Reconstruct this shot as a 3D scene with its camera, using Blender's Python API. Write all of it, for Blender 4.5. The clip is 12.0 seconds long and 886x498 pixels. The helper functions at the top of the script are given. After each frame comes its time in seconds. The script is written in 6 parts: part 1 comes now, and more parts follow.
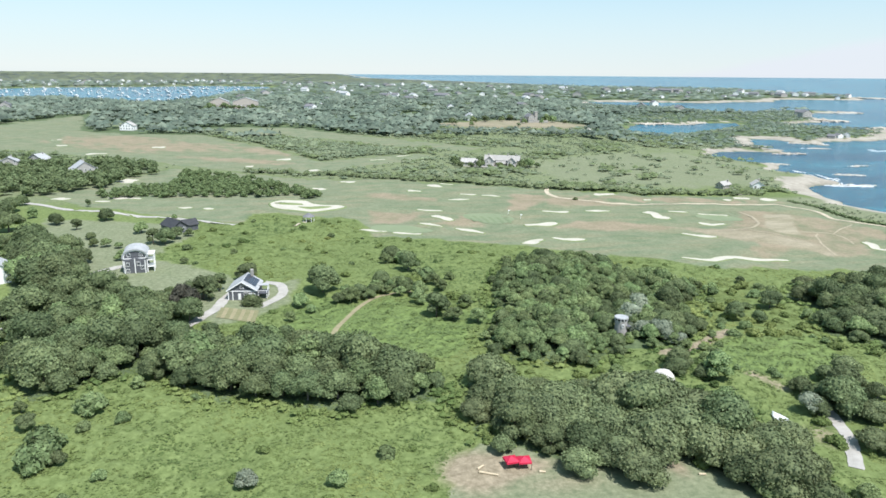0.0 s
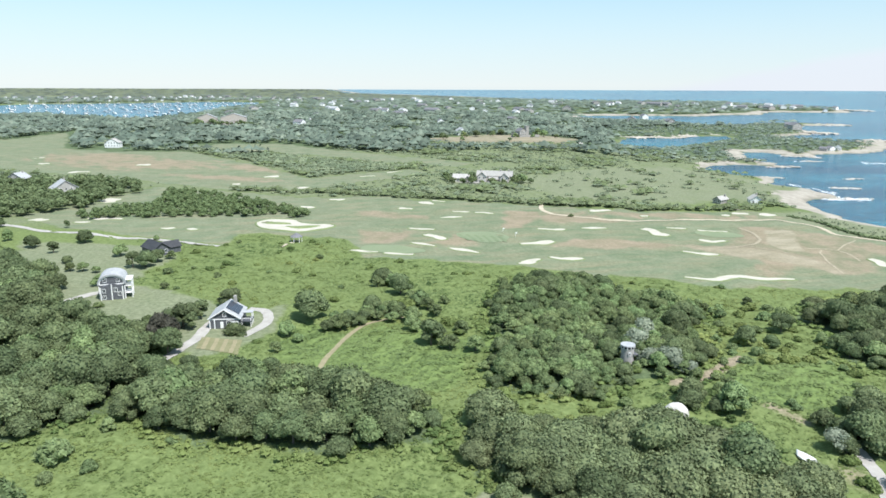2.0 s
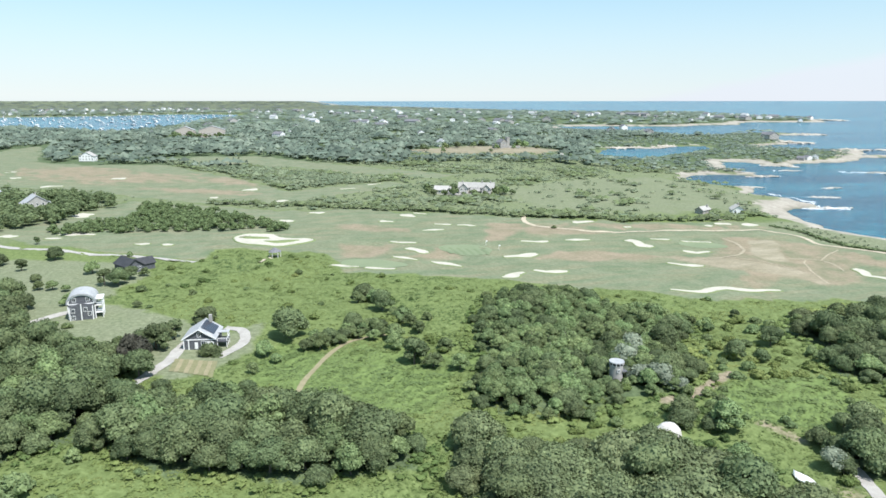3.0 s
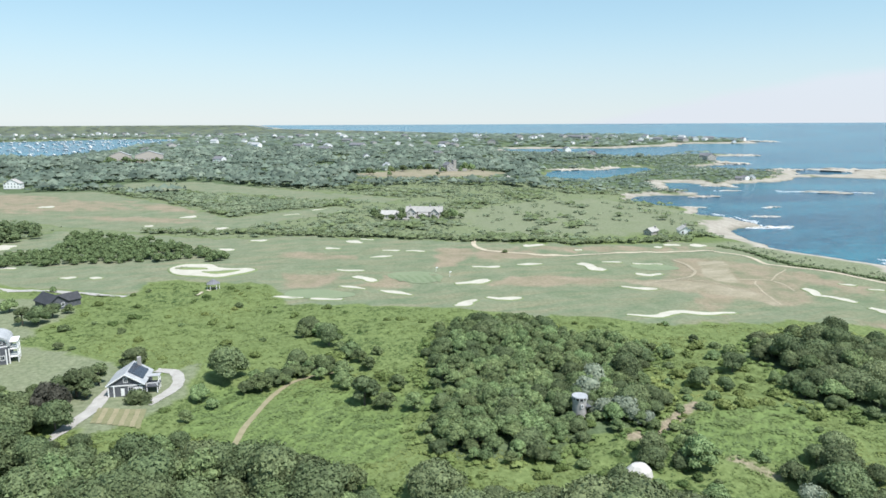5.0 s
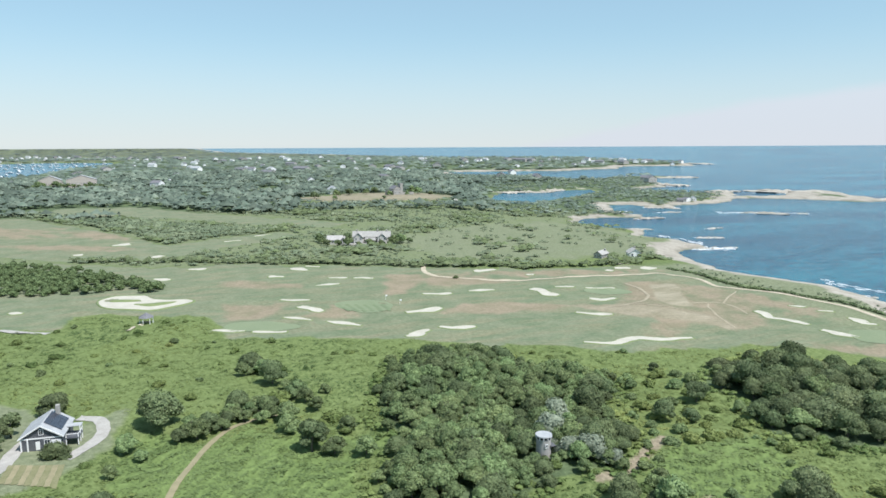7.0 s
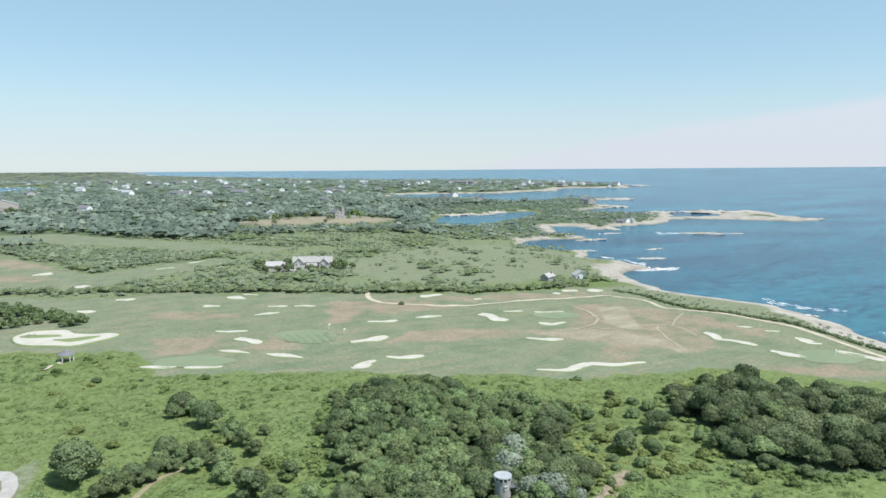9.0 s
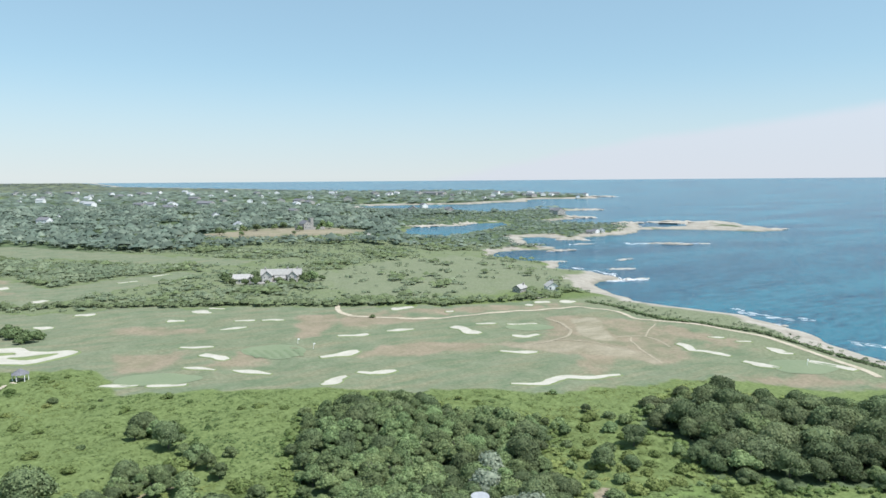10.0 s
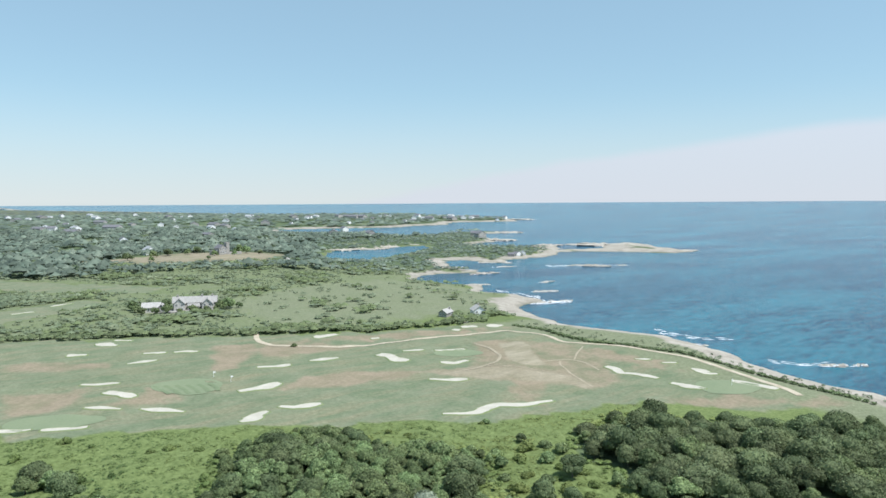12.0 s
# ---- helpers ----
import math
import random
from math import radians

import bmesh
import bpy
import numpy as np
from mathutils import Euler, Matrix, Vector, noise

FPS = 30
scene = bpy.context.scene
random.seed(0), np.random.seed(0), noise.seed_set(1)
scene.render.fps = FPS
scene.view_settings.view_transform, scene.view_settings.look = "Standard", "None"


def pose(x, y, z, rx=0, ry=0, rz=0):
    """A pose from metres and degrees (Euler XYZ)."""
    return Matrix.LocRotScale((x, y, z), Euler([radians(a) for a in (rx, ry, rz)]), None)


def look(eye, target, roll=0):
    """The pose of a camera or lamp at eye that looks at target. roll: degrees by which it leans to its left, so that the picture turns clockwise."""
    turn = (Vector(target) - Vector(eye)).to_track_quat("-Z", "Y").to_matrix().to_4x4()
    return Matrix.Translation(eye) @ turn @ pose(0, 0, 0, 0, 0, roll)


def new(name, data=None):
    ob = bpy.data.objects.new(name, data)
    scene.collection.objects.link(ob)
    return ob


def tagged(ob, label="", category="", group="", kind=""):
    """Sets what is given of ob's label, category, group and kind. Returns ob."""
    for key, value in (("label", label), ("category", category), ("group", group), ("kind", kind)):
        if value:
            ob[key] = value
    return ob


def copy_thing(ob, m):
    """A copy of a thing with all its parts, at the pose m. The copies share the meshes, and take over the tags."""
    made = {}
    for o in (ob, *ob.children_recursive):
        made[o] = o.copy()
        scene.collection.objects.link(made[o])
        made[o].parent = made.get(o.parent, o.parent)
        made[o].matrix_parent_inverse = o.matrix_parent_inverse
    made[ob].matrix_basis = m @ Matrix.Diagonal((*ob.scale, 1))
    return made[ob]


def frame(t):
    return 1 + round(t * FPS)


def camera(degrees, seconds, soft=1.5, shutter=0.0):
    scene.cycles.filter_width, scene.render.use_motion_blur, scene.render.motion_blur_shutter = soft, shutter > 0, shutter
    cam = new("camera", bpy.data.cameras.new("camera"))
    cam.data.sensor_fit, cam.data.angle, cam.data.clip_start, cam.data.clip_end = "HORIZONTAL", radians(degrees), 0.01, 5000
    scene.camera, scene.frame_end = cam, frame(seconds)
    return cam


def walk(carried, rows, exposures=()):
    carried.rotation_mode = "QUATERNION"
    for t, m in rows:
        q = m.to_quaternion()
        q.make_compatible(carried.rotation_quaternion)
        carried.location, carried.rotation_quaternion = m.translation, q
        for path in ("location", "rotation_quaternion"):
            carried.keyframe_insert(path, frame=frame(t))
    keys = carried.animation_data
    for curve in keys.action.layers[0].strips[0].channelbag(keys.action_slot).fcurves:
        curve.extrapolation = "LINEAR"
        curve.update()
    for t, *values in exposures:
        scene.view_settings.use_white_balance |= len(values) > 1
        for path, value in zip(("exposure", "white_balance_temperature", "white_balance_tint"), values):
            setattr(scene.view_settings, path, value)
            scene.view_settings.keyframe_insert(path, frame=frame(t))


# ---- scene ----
# ---- camera ----
cam = camera(65.0, 12.0, 1.6)
PATH = [
    (0, (1.937, -2.765, 67.699), (2.345, -0.872, 67.2), 0.7),
    (0.5, (2.214, -0.02, 67.697), (2.626, 1.873, 67.198), 0.6),
    (1, (2.518, 2.762, 67.694), (2.934, 4.655, 67.202), 0.5),
    (1.5, (2.85, 5.572, 67.674), (3.273, 7.468, 67.197), 0.5),
    (2, (3.27, 8.35, 67.637), (3.706, 10.247, 67.177), 0.4),
    (2.5, (3.758, 11.057, 67.598), (4.218, 12.952, 67.153), 0.3),
    (3, (4.244, 13.781, 67.545), (4.733, 15.672, 67.116), 0.2),
    (5, (6.31, 24.602, 67.164), (6.948, 26.462, 66.799), -0.0),
    (5.5, (6.71, 27.319, 67.125), (7.386, 29.169, 66.776), -0.0),
    (6, (7.201, 30.003, 67.087), (7.91, 31.843, 66.753), -0.0),
    (6.5, (7.815, 32.627, 67.061), (8.562, 34.455, 66.744), -0.0),
    (7, (8.472, 35.181, 67.039), (9.258, 36.995, 66.738), -0.0),
    (9, (11.202, 45.061, 66.726), (12.142, 46.81, 66.489), -0.1),
    (9.5, (11.925, 47.323, 66.68), (12.902, 49.054, 66.459), -0.1),
    (10, (12.623, 49.46, 66.615), (13.641, 51.17, 66.409), -0.1),
    (10.5, (13.298, 51.611, 66.554), (14.365, 53.292, 66.364), -0.1),
    (11, (13.94, 53.762, 66.493), (15.056, 55.412, 66.319), -0.1),
    (11.5, (14.485, 55.879, 66.43), (15.649, 57.498, 66.274), -0.0),
    (12, (14.992, 57.975, 66.362), (16.203, 59.561, 66.222), -0.0),
]
walk(cam, [(t, look(e, g, r)) for t, e, g, r in PATH], exposures=((0, 0.68, 6100, 14), (2.5, 0.72, 6080, 14), (5, 0.60, 6060, 14), (6.5, 0.50, 6050, 14), (9.5, 0.49, 6020, 14), (12, 0.47, 6000, 14)))

# ---- world and sun ----
SUN_AZ, SUN_EL = 150.0, 60.0      # degrees clockwise from +y, and above the horizon
world = bpy.data.worlds.new("sky")
world.use_nodes = True
scene.world = world
wn = world.node_tree
sky = wn.nodes.new("ShaderNodeTexSky")
sky.sky_type, sky.sun_disc = "NISHITA", False
sky.sun_elevation, sky.sun_rotation = radians(SUN_EL), radians(SUN_AZ)
sky.altitude, sky.air_density, sky.dust_density, sky.ozone_density = 0, 1.0, 0.0, 1.5
back = wn.nodes["Background"]
back.inputs["Strength"].default_value = 0.1
haze = wn.nodes.new("ShaderNodeMix")      # thin summer haze over the whole sky
haze.data_type = "RGBA"
haze.inputs["Factor"].default_value = 0.5
haze.inputs[7].default_value = (3.3, 4.85, 5.2, 1)
cool = wn.nodes.new("ShaderNodeMix")
cool.data_type, cool.blend_type = "RGBA", "MULTIPLY"
cool.inputs["Factor"].default_value = 1.0
cool.inputs[7].default_value = (0.93, 1.0, 0.92, 1)
wn.links.new(sky.outputs["Color"], cool.inputs[6])
wn.links.new(cool.outputs[2], haze.inputs[6])
# a thin pale cloud bank that lies low over the open sea
way = wn.nodes.new("ShaderNodeTexCoord")
split = wn.nodes.new("ShaderNodeSeparateXYZ")
wn.links.new(way.outputs["Generated"], split.inputs[0])
ragged = wn.nodes.new("ShaderNodeTexNoise")
ragged.inputs["Scale"].default_value, ragged.inputs["Detail"].default_value = 5.0, 5
wn.links.new(way.outputs["Generated"], ragged.inputs["Vector"])
slope = wn.nodes.new("ShaderNodeMath")       # the bank's upper edge climbs towards the south
slope.operation = "MULTIPLY_ADD"
slope.inputs[1].default_value, slope.inputs[2].default_value = 0.25, -0.143
wn.links.new(split.outputs["X"], slope.inputs[0])
wave = wn.nodes.new("ShaderNodeMath")
wave.operation = "MULTIPLY_ADD"
wave.inputs[1].default_value = 0.03
wn.links.new(ragged.outputs["Fac"], wave.inputs[0])
wn.links.new(slope.outputs[0], wave.inputs[2])
under = wn.nodes.new("ShaderNodeMath")
under.operation = "SUBTRACT"
wn.links.new(wave.outputs[0], under.inputs[0])
wn.links.new(split.outputs["Z"], under.inputs[1])
soft_edge = wn.nodes.new("ShaderNodeMapRange")
soft_edge.interpolation_type = "SMOOTHSTEP"
soft_edge.inputs["From Min"].default_value, soft_edge.inputs["From Max"].default_value = -0.006, 0.012
soft_edge.inputs["To Max"].default_value = 0.68
wn.links.new(under.outputs[0], soft_edge.inputs["Value"])
bank = wn.nodes.new("ShaderNodeMix")
bank.data_type = "RGBA"
bank.inputs[7].default_value = (5.8, 5.75, 5.8, 1)
wn.links.new(soft_edge.outputs["Result"], bank.inputs["Factor"])
wn.links.new(haze.outputs[2], bank.inputs[6])
# haze that thickens towards the horizon on every side
low = wn.nodes.new("ShaderNodeMapRange")
low.interpolation_type = "SMOOTHSTEP"
low.inputs["From Min"].default_value, low.inputs["From Max"].default_value = 0.0, 0.16
low.inputs["To Min"].default_value, low.inputs["To Max"].default_value = 0.6, 0.0
wn.links.new(split.outputs["Z"], low.inputs["Value"])
veil = wn.nodes.new("ShaderNodeMix")
veil.data_type = "RGBA"
veil.inputs[7].default_value = (4.7, 5.0, 5.2, 1)
wn.links.new(low.outputs["Result"], veil.inputs["Factor"])
wn.links.new(bank.outputs[2], veil.inputs[6])
wn.links.new(veil.outputs[2], back.inputs["Color"])
sun = new("sun", bpy.data.lights.new("sun", "SUN"))
sun.data.energy, sun.data.angle, sun.data.color = 4.2, radians(0.6), (1.0, 0.96, 0.88)
sun.matrix_basis = look((0, 0, 300), (-300 * math.sin(radians(SUN_AZ)), -300 * math.cos(radians(SUN_AZ)), 300 - 300 * math.tan(radians(SUN_EL))))

# ---- materials ----


def nodes_of(mat):
    mat.use_nodes = True
    return mat.node_tree.nodes, mat.node_tree.links, mat.node_tree.nodes["Principled BSDF"]


def surface(name, a, b, scale=1.0, fine=8.0, rough=0.8, bump=0.3, metal=0.0, per_object=0.0, per_island=0.0, spec=0.3, broad=0.0):
    """Two colours mixed by noise at two scales, with fine relief; slight changes from thing to thing or piece to piece."""
    mat = bpy.data.materials.new(name)
    n, l, p = nodes_of(mat)
    co = n.new("ShaderNodeNewGeometry")
    big, small = n.new("ShaderNodeTexNoise"), n.new("ShaderNodeTexNoise")
    big.inputs["Scale"].default_value, small.inputs["Scale"].default_value = scale, scale * fine
    big.inputs["Detail"].default_value = small.inputs["Detail"].default_value = 4
    for t in (big, small):
        l.new(co.outputs["Position"], t.inputs["Vector"])
    add = n.new("ShaderNodeMath")
    add.operation = "ADD"
    l.new(big.outputs["Fac"], add.inputs[0])
    l.new(small.outputs["Fac"], add.inputs[1])
    ramp = n.new("ShaderNodeValToRGB")
    ramp.color_ramp.elements[0].position, ramp.color_ramp.elements[1].position = 0.38, 0.62
    ramp.color_ramp.elements[0].color, ramp.color_ramp.elements[1].color = (*a, 1), (*b, 1)
    half = n.new("ShaderNodeMath")
    half.operation = "MULTIPLY"
    half.inputs[1].default_value = 0.5
    l.new(add.outputs[0], half.inputs[0])
    l.new(half.outputs[0], ramp.inputs["Fac"])
    colour = ramp.outputs["Color"]
    for amount, node, socket in ((per_object, "ShaderNodeObjectInfo", "Random"), (per_island, "ShaderNodeNewGeometry", "Random Per Island")):
        if amount:
            r = n.new(node)
            rng = n.new("ShaderNodeMapRange")
            rng.inputs["To Min"].default_value, rng.inputs["To Max"].default_value = 1 - amount, 1 + amount
            hue = n.new("ShaderNodeHueSaturation")
            l.new(r.outputs[socket], rng.inputs["Value"])
            l.new(rng.outputs["Result"], hue.inputs["Value"])
            if node == "ShaderNodeObjectInfo":
                drift = n.new("ShaderNodeMapRange")      # a little towards yellow or blue
                drift.inputs["To Min"].default_value, drift.inputs["To Max"].default_value = 0.5 - amount * 0.08, 0.5
                wrap = n.new("ShaderNodeMath")
                wrap.operation = "FRACT"
                seven = n.new("ShaderNodeMath")
                seven.operation = "MULTIPLY"
                seven.inputs[1].default_value = 7.31
                l.new(r.outputs[socket], seven.inputs[0])
                l.new(seven.outputs[0], wrap.inputs[0])
                l.new(wrap.outputs[0], drift.inputs["Value"])
                l.new(drift.outputs["Result"], hue.inputs["Hue"])
            l.new(colour, hue.inputs["Color"])
            colour = hue.outputs["Color"]
    if broad:      # wide lighter, yellower stretches and darker ones
        wide = n.new("ShaderNodeTexNoise")
        wide.inputs["Scale"].default_value, wide.inputs["Detail"].default_value = 0.028, 3
        l.new(co.outputs["Position"], wide.inputs["Vector"])
        tone, shift, hue = n.new("ShaderNodeMapRange"), n.new("ShaderNodeMapRange"), n.new("ShaderNodeHueSaturation")
        for q, lo, hi in ((tone, 1 - broad, 1 + broad), (shift, 0.5 + 0.09 * broad, 0.5 - 0.09 * broad)):
            q.inputs["From Min"].default_value, q.inputs["From Max"].default_value = 0.32, 0.68
            q.inputs["To Min"].default_value, q.inputs["To Max"].default_value = lo, hi
            l.new(wide.outputs["Fac"], q.inputs["Value"])
        l.new(tone.outputs["Result"], hue.inputs["Value"])
        l.new(shift.outputs["Result"], hue.inputs["Hue"])
        l.new(colour, hue.inputs["Color"])
        colour = hue.outputs["Color"]
    l.new(colour, p.inputs["Base Color"])
    bm = n.new("ShaderNodeBump")
    bm.inputs["Strength"].default_value, bm.inputs["Distance"].default_value = bump, 0.04
    l.new(half.outputs[0], bm.inputs["Height"])
    l.new(bm.outputs["Normal"], p.inputs["Normal"])
    p.inputs["Roughness"].default_value, p.inputs["Metallic"].default_value = rough, metal
    p.inputs["Specular IOR Level"].default_value = spec
    return mat


def foliage(name, a, b, scale=0.35, per_object=0.22, per_island=0.17, through_light=0.25, broad=0.0):
    mat = surface(name, a, b, scale, 6.0, 0.7, 0.15, 0.0, per_object, per_island, 0.2, broad)
    n, l, p = nodes_of(mat)
    tr, mix = n.new("ShaderNodeBsdfTranslucent"), n.new("ShaderNodeMixShader")
    mix.inputs[0].default_value = through_light
    src = p.inputs["Base Color"].links[0].from_socket
    l.new(src, tr.inputs["Color"])
    l.new(p.outputs[0], mix.inputs[1])
    l.new(tr.outputs[0], mix.inputs[2])
    l.new(mix.outputs[0], n["Material Output"].inputs["Surface"])
    return mat


M_SAND = surface("bunker_sand", (0.40, 0.375, 0.305), (0.50, 0.475, 0.40), 0.3, 12, 0.9, 0.2)
M_TRACK = surface("sandy_track", (0.36, 0.31, 0.22), (0.52, 0.46, 0.35), 0.2, 10, 0.95, 0.2)
M_GRAVEL = surface("pale_gravel", (0.31, 0.295, 0.265), (0.43, 0.41, 0.375), 0.5, 12, 0.9, 0.3)
M_PATH = surface("mown_path", (0.16, 0.165, 0.08), (0.23, 0.215, 0.12), 0.4, 10, 0.95, 0.2)
M_STRIPE = surface("pale_mown_stripe", (0.22, 0.20, 0.115), (0.29, 0.255, 0.155), 0.5, 10, 0.9, 0.2)
M_WORN = surface("worn_turf_track", (0.27, 0.235, 0.16), (0.38, 0.335, 0.245), 0.3, 10, 0.95, 0.2)
M_GREEN = surface("putting_green", (0.168, 0.208, 0.118), (0.2, 0.235, 0.138), 0.1, 10, 0.85, 0.05)
M_GREEN_DARK = surface("mown_stripe_turf", (0.142, 0.186, 0.1), (0.172, 0.21, 0.116), 0.1, 10, 0.85, 0.05)
M_TURF_LIP = surface("bunker_turf", (0.14, 0.185, 0.08), (0.19, 0.225, 0.10), 0.4, 8, 0.9, 0.3)
M_LEAF_DARK = foliage("dark_broadleaf", (0.096, 0.136, 0.063), (0.158, 0.206, 0.095), 0.2, 0.26, 0.3)
M_LEAF_MID = foliage("mid_broadleaf", (0.132, 0.192, 0.082), (0.212, 0.286, 0.124), 0.3, 0.3, 0.28)
M_LEAF_OLIVE = foliage("windswept_leaf", (0.122, 0.158, 0.077), (0.192, 0.236, 0.112), 0.2, 0.2, 0.28)
M_LEAF_GREY = foliage("silver_leaf", (0.2, 0.242, 0.172), (0.3, 0.345, 0.25))
M_LEAF_BRIGHT = foliage("bright_scrub", (0.126, 0.176, 0.053), (0.182, 0.236, 0.081), 0.12, 0.1, 0.14, 0.25, 0.28)
# Far leaves shifted towards blue: distance haze put into the base colour.
M_LEAF_FAR = foliage("hazed_wood_leaf", (0.108, 0.148, 0.112), (0.194, 0.234, 0.176), 0.03, 0.0, 0.34, 0.25, 0.28)
# Skyline leaves greyer and paler still, again haze painted as leaf colour.
M_LEAF_RIM = foliage("hazed_skyline_leaf", (0.13, 0.16, 0.145), (0.2, 0.23, 0.205), 0.01, 0.0, 0.2)
M_COPPER = foliage("copper_leaf", (0.058, 0.06, 0.045), (0.1, 0.098, 0.072), 0.2, 0.1, 0.25)
M_FERN = foliage("bright_fern", (0.13, 0.182, 0.06), (0.168, 0.225, 0.083), 0.15, 0.0, 0.08, 0.25, 0.1)
M_HEATH = foliage("coastal_heath_leaf", (0.14, 0.18, 0.105), (0.222, 0.26, 0.156), 0.05, 0.0, 0.24, 0.25, 0.15)
M_BARK = surface("grey_bark", (0.09, 0.075, 0.06), (0.17, 0.15, 0.125), 2, 5, 0.9, 0.6)
M_SHINGLE = surface("grey_shingle", (0.07, 0.075, 0.085), (0.13, 0.135, 0.145), 1.2, 8, 0.85, 0.3)
M_SHINGLE_LIGHT = surface("silvered_shingle", (0.30, 0.29, 0.27), (0.42, 0.41, 0.38), 1.0, 8, 0.85, 0.3, per_object=0.2)
M_ROOF = surface("asphalt_roof", (0.12, 0.12, 0.13), (0.21, 0.21, 0.22), 0.8, 10, 0.85, 0.3)
M_ROOF_PALE = surface("pale_roof", (0.30, 0.31, 0.32), (0.42, 0.43, 0.43), 0.8, 10, 0.8, 0.2)
M_WHITE = surface("white_paint", (0.74, 0.74, 0.72), (0.83, 0.83, 0.81), 0.7, 10, 0.6, 0.05)
M_STONE = surface("pale_stone", (0.27, 0.26, 0.235), (0.39, 0.375, 0.345), 0.5, 8, 0.85, 0.4)
M_ROCK = surface("shore_rock", (0.26, 0.23, 0.19), (0.50, 0.46, 0.39), 0.06, 8, 0.9, 0.6)
M_CREAM = surface("cream_render", (0.44, 0.425, 0.385), (0.56, 0.54, 0.49), 0.5, 8, 0.85, 0.2)
M_BRICK = surface("pink_brick", (0.40, 0.36, 0.315), (0.50, 0.45, 0.40), 0.5, 10, 0.85, 0.3)
M_RED = surface("red_canvas", (0.40, 0.012, 0.04), (0.52, 0.025, 0.07), 1.0, 8, 0.6, 0.2)
M_WOOD = surface("bleached_timber", (0.42, 0.34, 0.22), (0.58, 0.49, 0.35), 1.5, 8, 0.8, 0.3)
# Dark plastic of the canopy poles; also colours the tower's painted shade ring.
M_DARK = surface("dark_pole_and_eave_shade", (0.02, 0.02, 0.022), (0.045, 0.045, 0.05), 2, 6, 0.5, 0.1)
M_ROOF_DARK = surface("black_shingle_roof", (0.03, 0.032, 0.036), (0.06, 0.062, 0.068), 0.8, 10, 0.7, 0.2)
M_SOLAR = surface("solar_cell", (0.03, 0.036, 0.05), (0.05, 0.057, 0.075), 1, 6, 0.25, 0.02, spec=0.6)
M_FOAM = surface("sea_foam", (0.62, 0.66, 0.68), (0.82, 0.84, 0.85), 0.15, 10, 0.9, 0.3)
M_GLASS = bpy.data.materials.new("window_glass")
_n, _l, _p = nodes_of(M_GLASS)
_p.inputs["Base Color"].default_value, _p.inputs["Roughness"].default_value = (0.03, 0.04, 0.05, 1), 0.08

# ---- helpers for meshes ----


def thing(name, at, label, category, group="", turn=0.0, kind=""):
    ob = new(name)
    ob.empty_display_size = 0.5
    ob.matrix_basis = pose(at[0], at[1], at[2], 0, 0, turn)
    return tagged(ob, label, category, group, kind)


def part(name, bm, material, parent, label=""):
    me = bpy.data.meshes.new(name)
    bm.to_mesh(me)
    bm.free()
    me.materials.append(material)
    ob = new(name, me)
    ob.parent = parent
    return tagged(ob, label)


def sheet(name, verts, faces, material, smooth=False):
    me = bpy.data.meshes.new(name)
    me.from_pydata(verts, [], faces)
    me.materials.append(material)
    if smooth:
        me.polygons.foreach_set("use_smooth", [True] * len(me.polygons))
    me.update()
    return me


def box(bm, x0, x1, y0, y1, z0, z1, bevel=0.0):
    v = [bm.verts.new(c) for c in ((x0, y0, z0), (x1, y0, z0), (x1, y1, z0), (x0, y1, z0), (x0, y0, z1), (x1, y0, z1), (x1, y1, z1), (x0, y1, z1))]
    for q in ((3, 2, 1, 0), (4, 5, 6, 7), (0, 1, 5, 4), (1, 2, 6, 5), (2, 3, 7, 6), (3, 0, 4, 7)):
        bm.faces.new([v[i] for i in q])
    if bevel:
        es = list({e for w in v for e in w.link_edges})
        bmesh.ops.bevel(bm, geom=es, offset=bevel, segments=1, affect="EDGES")
    return bm


def boxed(*a, bevel=0.0):
    return box(bmesh.new(), *a, bevel=bevel)


def smoothstep(a, b, x):
    t = np.clip((x - a) / (b - a), 0, 1)
    return t * t * (3 - 2 * t)


def inside_distance(x, y, poly):
    """Signed distance to a closed outline, positive inside."""
    x, y = np.asarray(x, float), np.asarray(y, float)
    d = np.full(x.shape, 1e18)
    ins = np.zeros(x.shape, bool)
    for (ax, ay), (bx, by) in zip(poly, poly[1:] + poly[:1]):
        ex, ey = bx - ax, by - ay
        t = np.clip(((x - ax) * ex + (y - ay) * ey) / (ex * ex + ey * ey + 1e-9), 0, 1)
        d = np.minimum(d, (x - ax - t * ex) ** 2 + (y - ay - t * ey) ** 2)
        if ay != by:
            ins ^= ((ay > y) != (by > y)) & (x < ex * (y - ay) / (by - ay) + ax)
    d = np.sqrt(d)
    return np.where(ins, d, -d)


def line_distance(x, y, pts):
    x, y = np.asarray(x, float), np.asarray(y, float)
    d = np.full(x.shape, 1e18)
    for (ax, ay), (bx, by) in zip(pts, pts[1:]):
        ex, ey = bx - ax, by - ay
        t = np.clip(((x - ax) * ex + (y - ay) * ey) / (ex * ex + ey * ey + 1e-9), 0, 1)
        d = np.minimum(d, (x - ax - t * ex) ** 2 + (y - ay - t * ey) ** 2)
    return np.sqrt(d)


